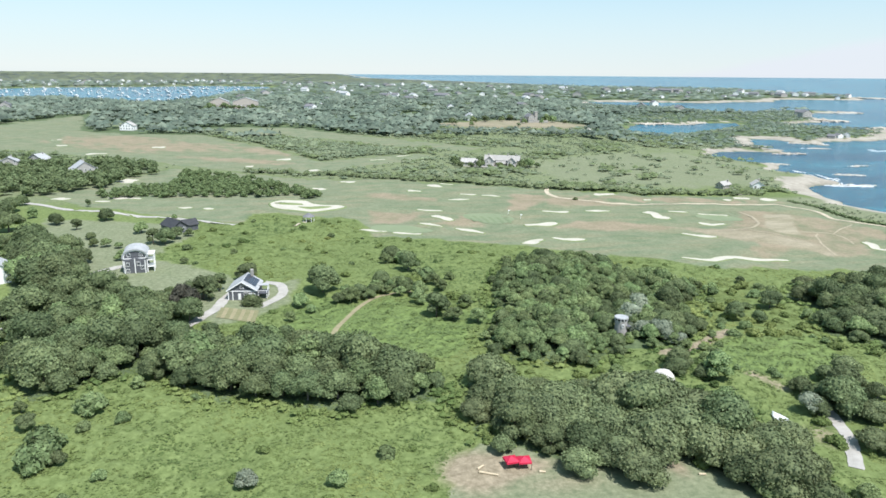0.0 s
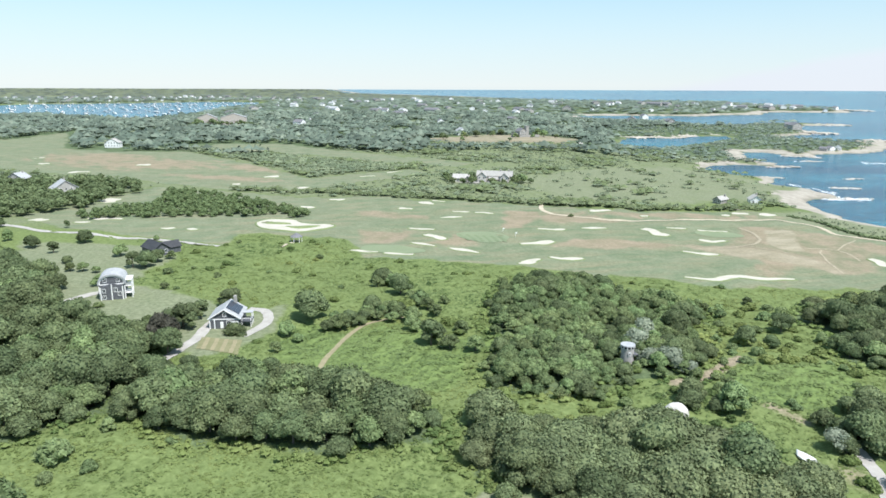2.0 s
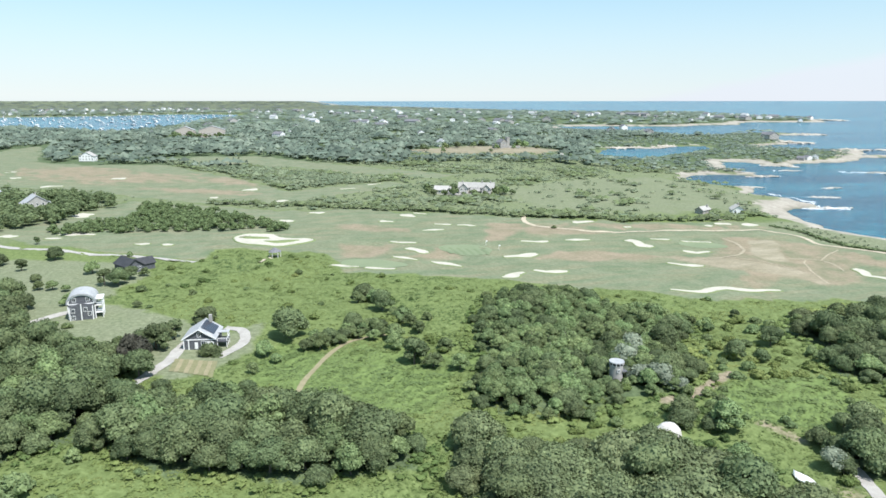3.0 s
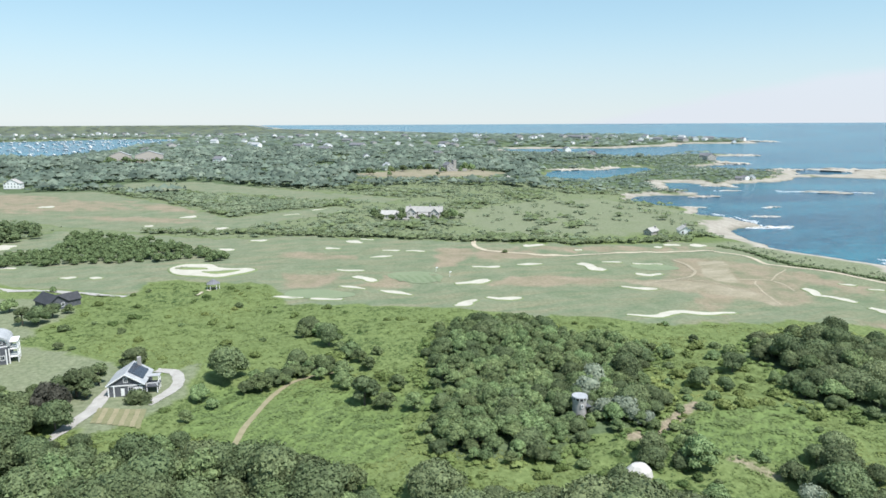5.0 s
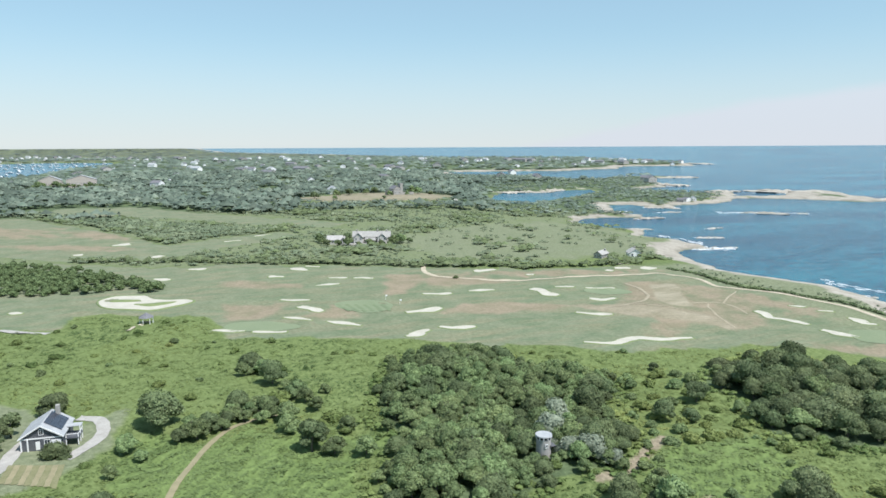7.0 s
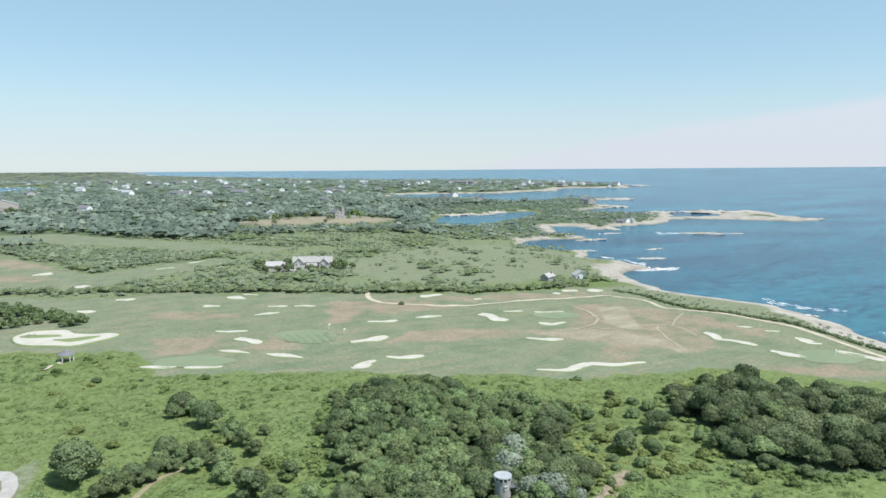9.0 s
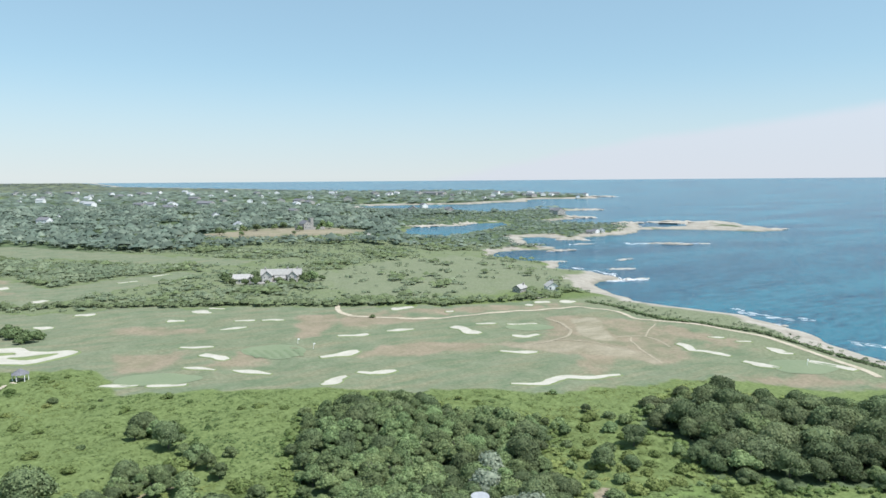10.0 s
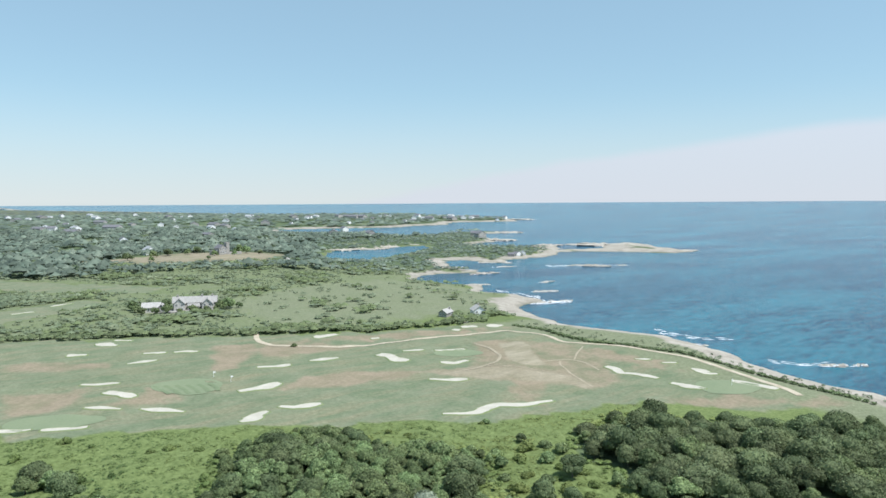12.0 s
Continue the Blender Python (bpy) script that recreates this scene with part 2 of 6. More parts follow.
def ripple(x, y, size, seed):
    """A cheap smooth noise in about -1 to 1: crossed waves in several directions."""
    r = np.random.RandomState(seed)
    out = 0
    for k in range(6):
        a, f = r.uniform(0, 6.283), r.uniform(0.6, 1.7) * 6.283 / size
        ca, sa = math.cos(a) * f, math.sin(a) * f
        out = out + np.sin(x * ca + y * sa + r.uniform(0, 6.283) + 1.3 * np.sin((x * sa - y * ca) * 0.7 + k))
    return out / 3.6


# ---- the lie of the land ----
SEA = -5.0
CX, CY, RIM = 8.0, 30.0, 4930.0
COAST_NEAR = [(60, -900), (180, -200), (230, 20), (267, 114), (282, 132), (294, 160), (291, 171), (294, 187), (300, 206), (310, 225), (316, 238), (323, 257), (326, 270),
              (319, 289), (313, 310), (311, 331), (315, 352), (322, 371), (331, 387), (338, 395), (347, 401), (358, 401), (367, 405), (370, 412), (373, 424),
              (376, 439), (370, 455), (369, 473), (391, 502), (376, 534), (373, 563), (396, 592), (428, 594), (462, 568), (470, 610), (464, 630), (511, 706)]
COAST_MID = [(544, 700), (531, 653), (551, 638), (582, 671), (644, 675), (676, 685), (723, 724), (757, 710), (808, 658), (830, 614), (879, 616), (902, 655), (918, 705),
             (971, 770), (957, 800), (891, 795), (840, 733), (783, 737), (754, 755), (822, 813), (828, 863), (775, 816), (751, 835), (739, 861), (718, 911),
             (775, 942), (825, 964), (881, 1034), (886, 1080), (980, 1173), (1058, 1174), (1037, 1257), (970, 1276), (858, 1209), (797, 1201)]
COAST_FAR = [(797, 1377), (707, 1415), (682, 1532), (706, 1618), (821, 1608), (1001, 1551), (1063, 1590), (1215, 1614), (1331, 1737), (1557, 1674), (1700, 1896),
             (1624, 2110), (1695, 2389), (1603, 2549), (1281, 2689), (1205, 2740), (1099, 3248), (901, 3638), (704, 3921), (467, 4206), (300, 5600), (-6000, 5600), (-6000, -900)]
COAST = COAST_NEAR + COAST_MID + COAST_FAR
POND = [(428, 848), (484, 926), (523, 920), (562, 928), (609, 947), (652, 942), (619, 888), (569, 850), (523, 816), (475, 788), (421, 758), (410, 779)]
HARBOUR = [(-626, 1558), (-882, 2208), (-794, 2471), (-503, 2613), (-280, 2796), (-72, 2726), (-63, 2398), (-140, 2198), (-232, 1696), (-250, 1412), (-362, 1581), (-510, 1722)]
GOLF = [(-146, 424), (-135, 405), (-97, 361), (-69, 345), (-42, 325), (-23, 315), (-19, 332), (-12, 333), (30, 315), (32, 292), (32, 283), (51, 271), (76, 262),
        (100, 247), (134, 226), (145, 216), (177, 205), (195, 203), (212, 188), (226, 169), (253, 155), (262, 140), (264, 153), (263, 165), (268, 184), (273, 207),
        (282, 234), (276, 253), (266, 274), (267, 297), (272, 330), (250, 343), (203, 353), (144, 383), (101, 411), (79, 417), (45, 437), (29, 431), (13, 440),
        (-30, 470), (-81, 496), (-114, 429), (-139, 395)]
FAIRWAY_FAR = [(-326, 890), (-277, 1047), (-221, 808), (-161, 764), (-90, 755), (-15, 612), (22, 522), (56, 546), (105, 566), (114, 553), (95, 525), (45, 492), (16, 457), (-43, 483), (-105, 544), (-234, 631), (-400, 640), (-500, 800)]
FAIRWAY_BACK = [(-123, 802), (-60, 850), (3, 835), (99, 683), (170, 596), (150, 578), (105, 605), (24, 700)]
CLEARING = [(149, 847), (238, 845), (306, 860), (369, 811), (288, 702), (184, 748)]
HEATH = [(165, 494), (235, 545), (330, 560), (366, 520), (360, 450), (322, 400), (300, 372), (253, 372), (213, 380), (166, 395)]
LAWN = [(24, 94), (20, 70), (80, 70), (77, 84), (73, 92), (69, 100), (66, 103), (62, 98), (48, 102), (34, 110)]
YARD = [(-110, 340), (-42, 312), (-40, 295), (-52, 262), (-20, 232), (-15, 212), (2, 222), (0, 200), (-10, 188), (-22, 182), (-40, 215), (-66, 225), (-100, 280)]
WOOD_A = [(-78, 198), (-76, 216), (-65, 217), (-53, 212), (-34, 190), (-27, 178), (-19, 172), (-13, 167), (-6, 170), (0, 175), (3, 159), (11, 157), (23, 148), (30, 140), (32, 125),
          (23, 127), (11, 126), (2, 127), (-7, 135), (-16, 134), (-34, 152), (-43, 150), (-52, 140), (-58, 142)]
WOOD_B = [(64, 212), (76, 232), (92, 238), (113, 234), (111, 214), (129, 197), (133, 190), (117, 175), (109, 156), (97, 142), (92, 146), (78, 145), (69, 139), (57, 142), (46, 148), (47, 162), (58, 176), (57, 192)]
WOOD_C = [(34, 135), (42, 140), (54, 132), (58, 126), (63, 122), (70, 123), (81, 122), (88, 114), (91, 105), (92.5, 99), (89, 90), (90, 84), (85, 80), (75, 81), (69, 86),
          (67, 92), (64, 95), (59, 92), (50, 94), (42, 103), (36, 105), (32, 114)]
WOOD_D = [(154, 185), (173, 190), (186, 195), (197, 179), (209, 162), (237, 137), (240, 120), (188, 105), (135, 144), (151, 166), (147, 175)]
WOOD_E = [(117, 124), (133, 121), (108, 94), (110, 103), (98, 100), (105, 111)]
WOOD_F = [(83, 91), (101, 87), (90, 70), (72, 75)]
WOOD_G = [(-109, 283), (-90, 281), (-73, 260), (-65, 230), (-65, 217), (-86, 221)]
WOOD_H = [(-106, 396), (-69, 421), (-68, 480), (-30, 449), (16, 380), (13, 371), (-29, 380), (-92, 386)]
WOOD_I = [(-203, 547), (-141, 524), (-96, 519), (-85, 474), (-105, 419), (-132, 394), (-170, 400), (-260, 480)]
FIELD_MOUND = [(8.5, 164), (14.5, 181), (21, 194), (30, 202), (38.5, 203), (42, 193), (47, 185), (57, 184), (58, 177), (47, 170), (43, 160), (37, 151), (22, 150), (11, 157)]
FIELD_LEFT = [(-1.5, 181.6), (2.7, 197.2), (7.3, 205), (13, 201), (18, 191.2), (11.5, 176.5), (7, 165.1), (2.8, 163)]
FIELD_RIGHT = [(98, 139), (108, 148), (120, 150), (130, 147.5), (134, 140), (132.5, 133), (124, 125), (114, 124), (105, 128.5), (100, 133)]
DRIVE_HOUSE = [(-30, 180), (-28, 184.5), (-25.5, 189), (-22, 196), (-20, 204), (-18, 212)]
DRIVE_WOOD = [(109, 110), (107.5, 106), (105, 100), (102, 95), (98, 90)]
DIRT_PATH = [(90, 143.5), (94.5, 144.6), (97.3, 143.8), (103.1, 147.6), (110.5, 151.8), (116.1, 154)]
DRY_GROUND = [([(115.9, 283.0), (125.1, 293.4), (143.4, 292.2), (163.2, 282.7), (171.1, 271.1), (155.1, 270.5), (134.2, 275.6)], 1.0),
              ([(175.5, 273.3), (193.8, 267.5), (209.0, 247.8), (211.8, 227.2), (203.8, 217.7), (195.0, 234.0), (180.1, 251.4), (172.5, 265.7)], 0.9),
              ([(121.7, 371.9), (140.1, 367.4), (132.0, 344.7), (113.9, 320.4), (104.4, 322.0)], 0.85), ([(40.9, 387.9), (78.5, 365.5), (73.4, 351.3), (39.3, 369.5)], 0.7),
              ([(36.3, 334.8), (64.2, 324.3), (55.9, 307.4), (38.0, 302.5), (33.6, 302.5)], 0.75), ([(142.7, 367.1), (176.1, 330.3), (152.6, 329.0), (128.7, 333.6)], 0.85),
              ([(220.8, 307.4), (242, 303), (222, 250), (200.8, 272.1)], 0.85)]
DRY_GROUND.append(([(222, 306), (246, 300), (256, 272), (238, 238), (222, 218), (203, 216), (193, 238), (184, 262)], 0.62))
PALE_GROUND = [(229.8, 295.6), (243, 294), (216.1, 254.2), (207.4, 252.5), (209, 266)]
FOOTPATH = [(6.5, 160), (8.1, 165), (9.9, 170.4), (11.7, 176.5), (14.5, 182.8), (17.4, 189.1), (20.7, 195.2), (25.1, 200), (31.2, 203.3), (36.3, 203.4)]
TRACK = [(151, 391), (144, 374), (144, 363), (148, 353), (167, 335), (187, 328), (205, 326), (223, 324), (241, 319), (254, 314), (261, 299), (258, 281), (263, 271),
         (269, 257), (274, 231), (269, 209), (263, 192), (257, 176), (253, 169)]
HEDGE_COAST = [(267, 326), (269.5, 316), (270, 308), (266.5, 289), (267, 274), (273, 253), (279, 234), (277, 219), (274, 205), (269, 184), (266, 165), (264, 150)]


def bowl(x, y):
    """The slow rise of the far country and sea towards the rim, a little higher on the seaward side."""
    u, v = np.asarray(x) - CX, np.asarray(y) - CY
    r = np.hypot(u, v)
    side = np.minimum(20, 24.2 + (10.65 * u - 36.85 * v) / np.maximum(r, 1))
    return 47.0 * (np.maximum(0, r - 1200) / 3700) ** 2 + side * smoothstep(1500, 4700, r)


def shore(x, y):
    """Metres inland from the water's edge, negative in the water."""
    wob = 3.0 * ripple(x, y, 40, 5) + 1.2 * ripple(x, y, 13, 6)
    s = inside_distance(x, y, COAST)
    s = np.minimum(s, -inside_distance(x, y, POND))
    s = np.minimum(s, -inside_distance(x, y, HARBOUR))
    return s + wob * np.clip(np.hypot(x, y) / 500, 0.4, 3)


def land(x, y, s=None):
    x, y = np.asarray(x, float), np.asarray(y, float)
    if s is None:
        s = shore(x, y)
    z = np.where(s > 0, SEA + 5 * np.clip(s / (30 + 70 * smoothstep(400, 480, y)), 0, 1) ** 0.6, SEA - np.minimum(5, 0.1 - s * 0.1))
    wild = 1 - smoothstep(-6, 0, inside_distance(x, y, GOLF))
    for plot in (YARD, LAWN):
        wild = wild * (1 - smoothstep(-5, 0, inside_distance(x, y, plot)))
    for way in (FOOTPATH, DRIVE_HOUSE, DRIVE_WOOD):
        wild = wild * smoothstep(2.5, 6, line_distance(x, y, way))
    z = z + 0.38 * wild * (ripple(x, y, 8.5, 14) + 0.6 * ripple(x, y, 19, 15) + 0.45 * ripple(x, y, 4.4, 16)) * (1 - smoothstep(320, 380, y)) * smoothstep(20, 40, s)
    z = z + smoothstep(10, 60, s) * (0.5 * ripple(x, y, 70, 11) + 0.3 * ripple(x, y, 23, 12)) * smoothstep(20, 120, np.hypot(x, y))
    z = z + 9 * np.exp(-(((x - 262) / 120) ** 2 + ((y - 780) / 130) ** 2)) * smoothstep(0, 60, s)
    z = z + 7 * smoothstep(60, 400, s) * smoothstep(900, 1500, np.hypot(x, y)) * (1 - 0.9 * smoothstep(1800, 3200, np.hypot(x, y)))
    z = z - 4 * smoothstep(2700, 3900, np.hypot(x, y)) * smoothstep(0, 60, s)
    return z + bowl(x, y)


def glade(x, y):
    """Where the inland woods open into lawns and small fields: 0 in the wood, 1 in the open."""
    g = 0.7 * ripple(x, y, 150, 91) + 0.5 * ripple(x, y, 58, 92)
    return smoothstep(0.42, 0.6, g) * smoothstep(760, 900, np.hypot(x - CX, y - CY))


def field_distance(x, y):
    """Signed distance to the nearest fern field, positive inside."""
    return np.maximum(np.maximum(inside_distance(x, y, FIELD_MOUND), inside_distance(x, y, FIELD_LEFT)), inside_distance(x, y, FIELD_RIGHT))


def ground_at(x, y):
    return float(land(np.array([float(x)]), np.array([float(y)]))[0])


def build_ground():
    az = np.concatenate([np.arange(-44, 72, 0.4), np.arange(72, 316, 4.0)])
    rr = 6.0 * 1.015 ** np.arange(0, 452)
    rr = np.concatenate([[0.0], rr[rr < RIM - 30], [RIM]])
    A, R = np.meshgrid(np.radians(az), rr)
    X, Y = CX + R * np.sin(A), CY + R * np.cos(A)
    S = shore(X, Y)
    Z = land(X, Y, S)
    na, nr = len(az), len(rr)
    verts = np.stack([X, Y, Z], -1).reshape(-1, 3)
    i, j = np.meshgrid(np.arange(nr - 1), np.arange(na), indexing="ij")
    k = (j + 1) % na
    faces = np.stack([i * na + j, i * na + k, (i + 1) * na + k, (i + 1) * na + j], -1).reshape(-1, 4)
    faces = faces[:, ::-1]
    me = sheet("ground", verts.tolist(), faces.tolist(), M_GROUND, smooth=True)
    x, y, s = X.ravel(), Y.ravel(), S.ravel()
    edge = 1.6 * ripple(x, y, 17, 21) + 0.8 * ripple(x, y, 7, 22)
    turf = smoothstep(-1.5, 1.5, inside_distance(x, y, GOLF) + edge)
    turf = np.maximum(turf, smoothstep(-3, 3, inside_distance(x, y, FAIRWAY_FAR) + 2 * edge))
    turf = np.maximum(turf, 0.9 * smoothstep(-6, 6, inside_distance(x, y, FAIRWAY_BACK) + 4 * edge))
    lawn = smoothstep(-1, 1, inside_distance(x, y, LAWN) + 0.6 * edge)
    lawn = np.maximum(lawn, 0.8 * smoothstep(-2, 2, inside_distance(x, y, YARD) + edge))
    lawn = np.maximum(lawn, 0.75 * smoothstep(-14, 10, inside_distance(x, y, HEATH) + 5 * edge))
    lawn = np.maximum(lawn, 0.8 * smoothstep(8, 16, s + edge) * (1 - smoothstep(45, 60, s)) * smoothstep(225, 250, x) * (1 - smoothstep(330, 345, y)))
    dry = 0 * x
    for cx, cy, rx, ry, turn in ((205, 340, 60, 9, -18), (190, 235, 30, 8, 40), (250, 245, 10, 34, 0), (-110, 640, 90, 40, -20), (-40, 540, 60, 14, -30), (-160, 700, 70, 50, -35), (-20, 600, 50, 22, -50), (-60, 770, 40, 15, -30),
                                 (225, 182, 22, 9, -30), (75, 300, 14, 10, 20), (248, 160, 12, 8, 0)):
        c, sn = math.cos(radians(turn)), math.sin(radians(turn))
        u, v = ((x - cx) * c + (y - cy) * sn) / rx, (-(x - cx) * sn + (y - cy) * c) / ry
        dry = np.maximum(dry, 0.8 - 0.8 * smoothstep(0.3, 1.4, np.hypot(u, v) + 0.25 * edge))
    for poly, most in DRY_GROUND:
        dry = np.maximum(dry, most * smoothstep(-3.5, 3.5, inside_distance(x, y, poly) + 1.3 * edge))
    pale = smoothstep(-2, 2, inside_distance(x, y, PALE_GROUND) + 0.8 * edge) * turf
    pale = np.maximum(pale, 0.55 * smoothstep(-2, 2, inside_distance(x, y, DRY_GROUND[1][0]) + 1.5 * edge))
    dry = dry * turf
    pale = np.maximum(pale, 0.45 * smoothstep(-4, 14, inside_distance(x, y, CLEARING) + 6 * edge))
    dry = np.maximum(dry, smoothstep(-8, 8, inside_distance(x, y, CLEARING) + 5 * edge) * (0.75 + 0.25 * ripple(x, y, 40, 31)))
    broad = 1.6 - 1.0 * smoothstep(415, 450, y) + 0.9 * smoothstep(560, 640, y) + 1.6 * smoothstep(1300, 1400, y) + 1.6 * smoothstep(720, 800, x) * (1 - smoothstep(850, 950, y))
    open_coast = 1 - smoothstep(-60, -40, np.maximum(inside_distance(x, y, POND), inside_distance(x, y, HARBOUR)))
    sand = open_coast * smoothstep(-30, 4, s) * (1 - smoothstep(9 * broad, 17 * broad, s + 2 * edge)) * smoothstep(-1, 4, s + 3)
    dirt = np.exp(-(((x - 31) / 7) ** 2 + ((y - 101) / 8) ** 2)) + 0.8 * np.exp(-(((x - 38) / 9) ** 2 + ((y - 101) / 3) ** 2))
    dirt = np.maximum(dirt, 1.1 * np.exp(-(line_distance(x, y, DIRT_PATH) / 1.6) ** 2))
    dirt = np.maximum(dirt, 0.5 * np.exp(-(((x - 44) / 13) ** 2 + ((y - 95) / 5) ** 2)))
    dirt = np.maximum(dirt, 0.7 * np.exp(-(((x - 66) / 2.5) ** 2 + ((y - 96) / 5) ** 2)))
    dirt = np.maximum(dirt, 0.62 * np.exp(-(((x - 101) / 4) ** 2 + ((y - 101) / 6) ** 2)))
    dirt = np.maximum(dirt, 0.7 * np.exp(-(line_distance(x, y, [(103.6, 128), (107.7, 120.7)]) / 2.2) ** 2))
    far = np.hypot(x - CX, y - CY)
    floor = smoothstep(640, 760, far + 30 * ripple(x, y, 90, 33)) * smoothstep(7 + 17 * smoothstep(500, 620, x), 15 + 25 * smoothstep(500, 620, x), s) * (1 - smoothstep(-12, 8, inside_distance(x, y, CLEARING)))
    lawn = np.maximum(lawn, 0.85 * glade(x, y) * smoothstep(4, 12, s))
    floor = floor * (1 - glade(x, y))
    lawn = np.maximum(lawn, 0.55 * smoothstep(345, 385, y) * (1 - turf) * (1 - smoothstep(700, 800, far)) * smoothstep(6, 14, s))
    # No lawns out here: lawn colour pales the far ground like haze.
    lawn = np.maximum(lawn, 0.6 * smoothstep(2300, 3000, far) * smoothstep(10, 40, s))
    floor = np.maximum(floor, 0.42 * smoothstep(330, 380, y) * smoothstep(20, 34, s) * (1 - smoothstep(-15, 10, inside_distance(x, y, HEATH))))
    pond_side = inside_distance(x, y, POND)
    floor = np.maximum(floor, 0.85 * smoothstep(-130, -60, pond_side) * smoothstep(2, 8, s))
    floor = np.maximum(floor, 0.4 * smoothstep(6, 20, s) * (1 - smoothstep(60, 90, s)) * smoothstep(220, 260, x))
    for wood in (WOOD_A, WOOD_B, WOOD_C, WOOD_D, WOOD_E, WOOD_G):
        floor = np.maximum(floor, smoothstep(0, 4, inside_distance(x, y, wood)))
    ferny = smoothstep(-1, 1, field_distance(x, y) + 0.5 * edge)
    for name, ch in (("cover_c", (floor, ferny, pale)), ("cover_a", (turf, dry, np.clip(sand, 0, 1))), ("cover_b", (lawn, np.clip(dirt, 0, 1), smoothstep(-3, 3, s)))):
        at = me.color_attributes.new(name, "FLOAT_COLOR", "POINT")
        at.data.foreach_set("color", np.stack([*ch, np.ones_like(x)], -1).astype(np.float32).ravel())
    ob = new("ground", me)
    return tagged(ob, "coastal ground of turf, scrub and sand", "ground", kind="structure")


def ground_material():
    mat = bpy.data.materials.new("ground_cover")
    n, l, p = nodes_of(mat)
    geo = n.new("ShaderNodeNewGeometry")

    def noise_tex(scale, detail=5, rough=0.55):
        t = n.new("ShaderNodeTexNoise")
        t.inputs["Scale"].default_value, t.inputs["Detail"].default_value, t.inputs["Roughness"].default_value = scale, detail, rough
        l.new(geo.outputs["Position"], t.inputs["Vector"])
        return t.outputs["Fac"]

    def ramp(fac, a, b, lo=0.35, hi=0.65):
        r = n.new("ShaderNodeValToRGB")
        r.color_ramp.elements[0].position, r.color_ramp.elements[1].position = lo, hi
        r.color_ramp.elements[0].color, r.color_ramp.elements[1].color = (*a, 1), (*b, 1)
        l.new(fac, r.inputs["Fac"])
        return r.outputs["Color"]

    def mix(fac, a, b):
        m = n.new("ShaderNodeMix")
        m.data_type = "RGBA"
        l.new(fac, m.inputs["Factor"])
        l.new(a, m.inputs[6])
        l.new(b, m.inputs[7])
        return m.outputs[2]

    def mask(fac, noise_out, amount=0.35):
        """Breaks a mask's edge up with noise."""
        a = n.new("ShaderNodeMath")
        a.operation = "MULTIPLY_ADD"
        a.inputs[1].default_value, a.inputs[2].default_value = amount, -amount / 2
        l.new(noise_out, a.inputs[0])
        b = n.new("ShaderNodeMath")
        b.operation, b.use_clamp = "ADD", True
        l.new(fac, b.inputs[0])
        l.new(a.outputs[0], b.inputs[1])
        r = n.new("ShaderNodeMapRange")
        r.interpolation_type = "SMOOTHSTEP"
        r.inputs["From Min"].default_value, r.inputs["From Max"].default_value = 0.2, 0.8
        l.new(b.outputs[0], r.inputs["Value"])
        return r.outputs["Result"]

    def channels(name):
        a = n.new("ShaderNodeAttribute")
        a.attribute_name = name
        s = n.new("ShaderNodeSeparateColor")
        l.new(a.outputs["Color"], s.inputs["Color"])
        return s.outputs

    def streak_tex(scale, turn):
        m = n.new("ShaderNodeMapping")
        m.inputs["Rotation"].default_value, m.inputs["Scale"].default_value = (0, 0, radians(turn)), (0.22, 1, 1)
        t = n.new("ShaderNodeTexNoise")
        t.inputs["Scale"].default_value, t.inputs["Detail"].default_value, t.inputs["Roughness"].default_value = scale, 7, 0.65
        l.new(geo.outputs["Position"], m.inputs["Vector"])
        l.new(m.outputs[0], t.inputs["Vector"])
        return t.outputs["Fac"]

    streak = streak_tex(0.16, 28)
    wide, mid, fine = noise_tex(0.018), noise_tex(0.09, 8, 0.68), noise_tex(0.7, 8, 0.75)
    a, b, d = channels("cover_a"), channels("cover_b"), channels("cover_c")
    rough_grass = mix(mid, ramp(fine, (0.108, 0.15, 0.047), (0.15, 0.195, 0.068)), ramp(fine, (0.124, 0.162, 0.054), (0.17, 0.208, 0.082)))
    turf = mix(ramp(streak, (0, 0, 0), (1, 1, 1), 0.46, 0.67), mix(wide, ramp(mid, (0.12, 0.16, 0.088), (0.174, 0.206, 0.122), 0.38, 0.62), ramp(mid, (0.142, 0.174, 0.104), (0.2, 0.21, 0.14), 0.38, 0.62)), ramp(fine, (0.176, 0.182, 0.106), (0.248, 0.228, 0.15), 0.3, 0.7))
    dry = mix(streak, ramp(mid, (0.185, 0.172, 0.105), (0.272, 0.222, 0.152), 0.3, 0.62), ramp(mid, (0.205, 0.185, 0.12), (0.275, 0.232, 0.165)))
    lawn = mix(mid, ramp(fine, (0.12, 0.155, 0.08), (0.17, 0.198, 0.108)), ramp(fine, (0.178, 0.195, 0.12), (0.24, 0.242, 0.162)))
    fern = ramp(fine, (0.118, 0.168, 0.052), (0.158, 0.212, 0.072))
    sand = ramp(mid, (0.27, 0.245, 0.2), (0.40, 0.37, 0.31))
    dirt = ramp(fine, (0.205, 0.172, 0.115), (0.3, 0.255, 0.18))
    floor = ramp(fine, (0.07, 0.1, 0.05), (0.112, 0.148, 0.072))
    bed = ramp(mid, (0.10, 0.10, 0.075), (0.2, 0.19, 0.14))
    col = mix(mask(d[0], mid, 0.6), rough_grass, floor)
    col = mix(mask(d[1], mid), col, fern)
    col = mix(mask(a[0], mid), col, turf)
    col = mix(mask(b[0], mid), col, lawn)
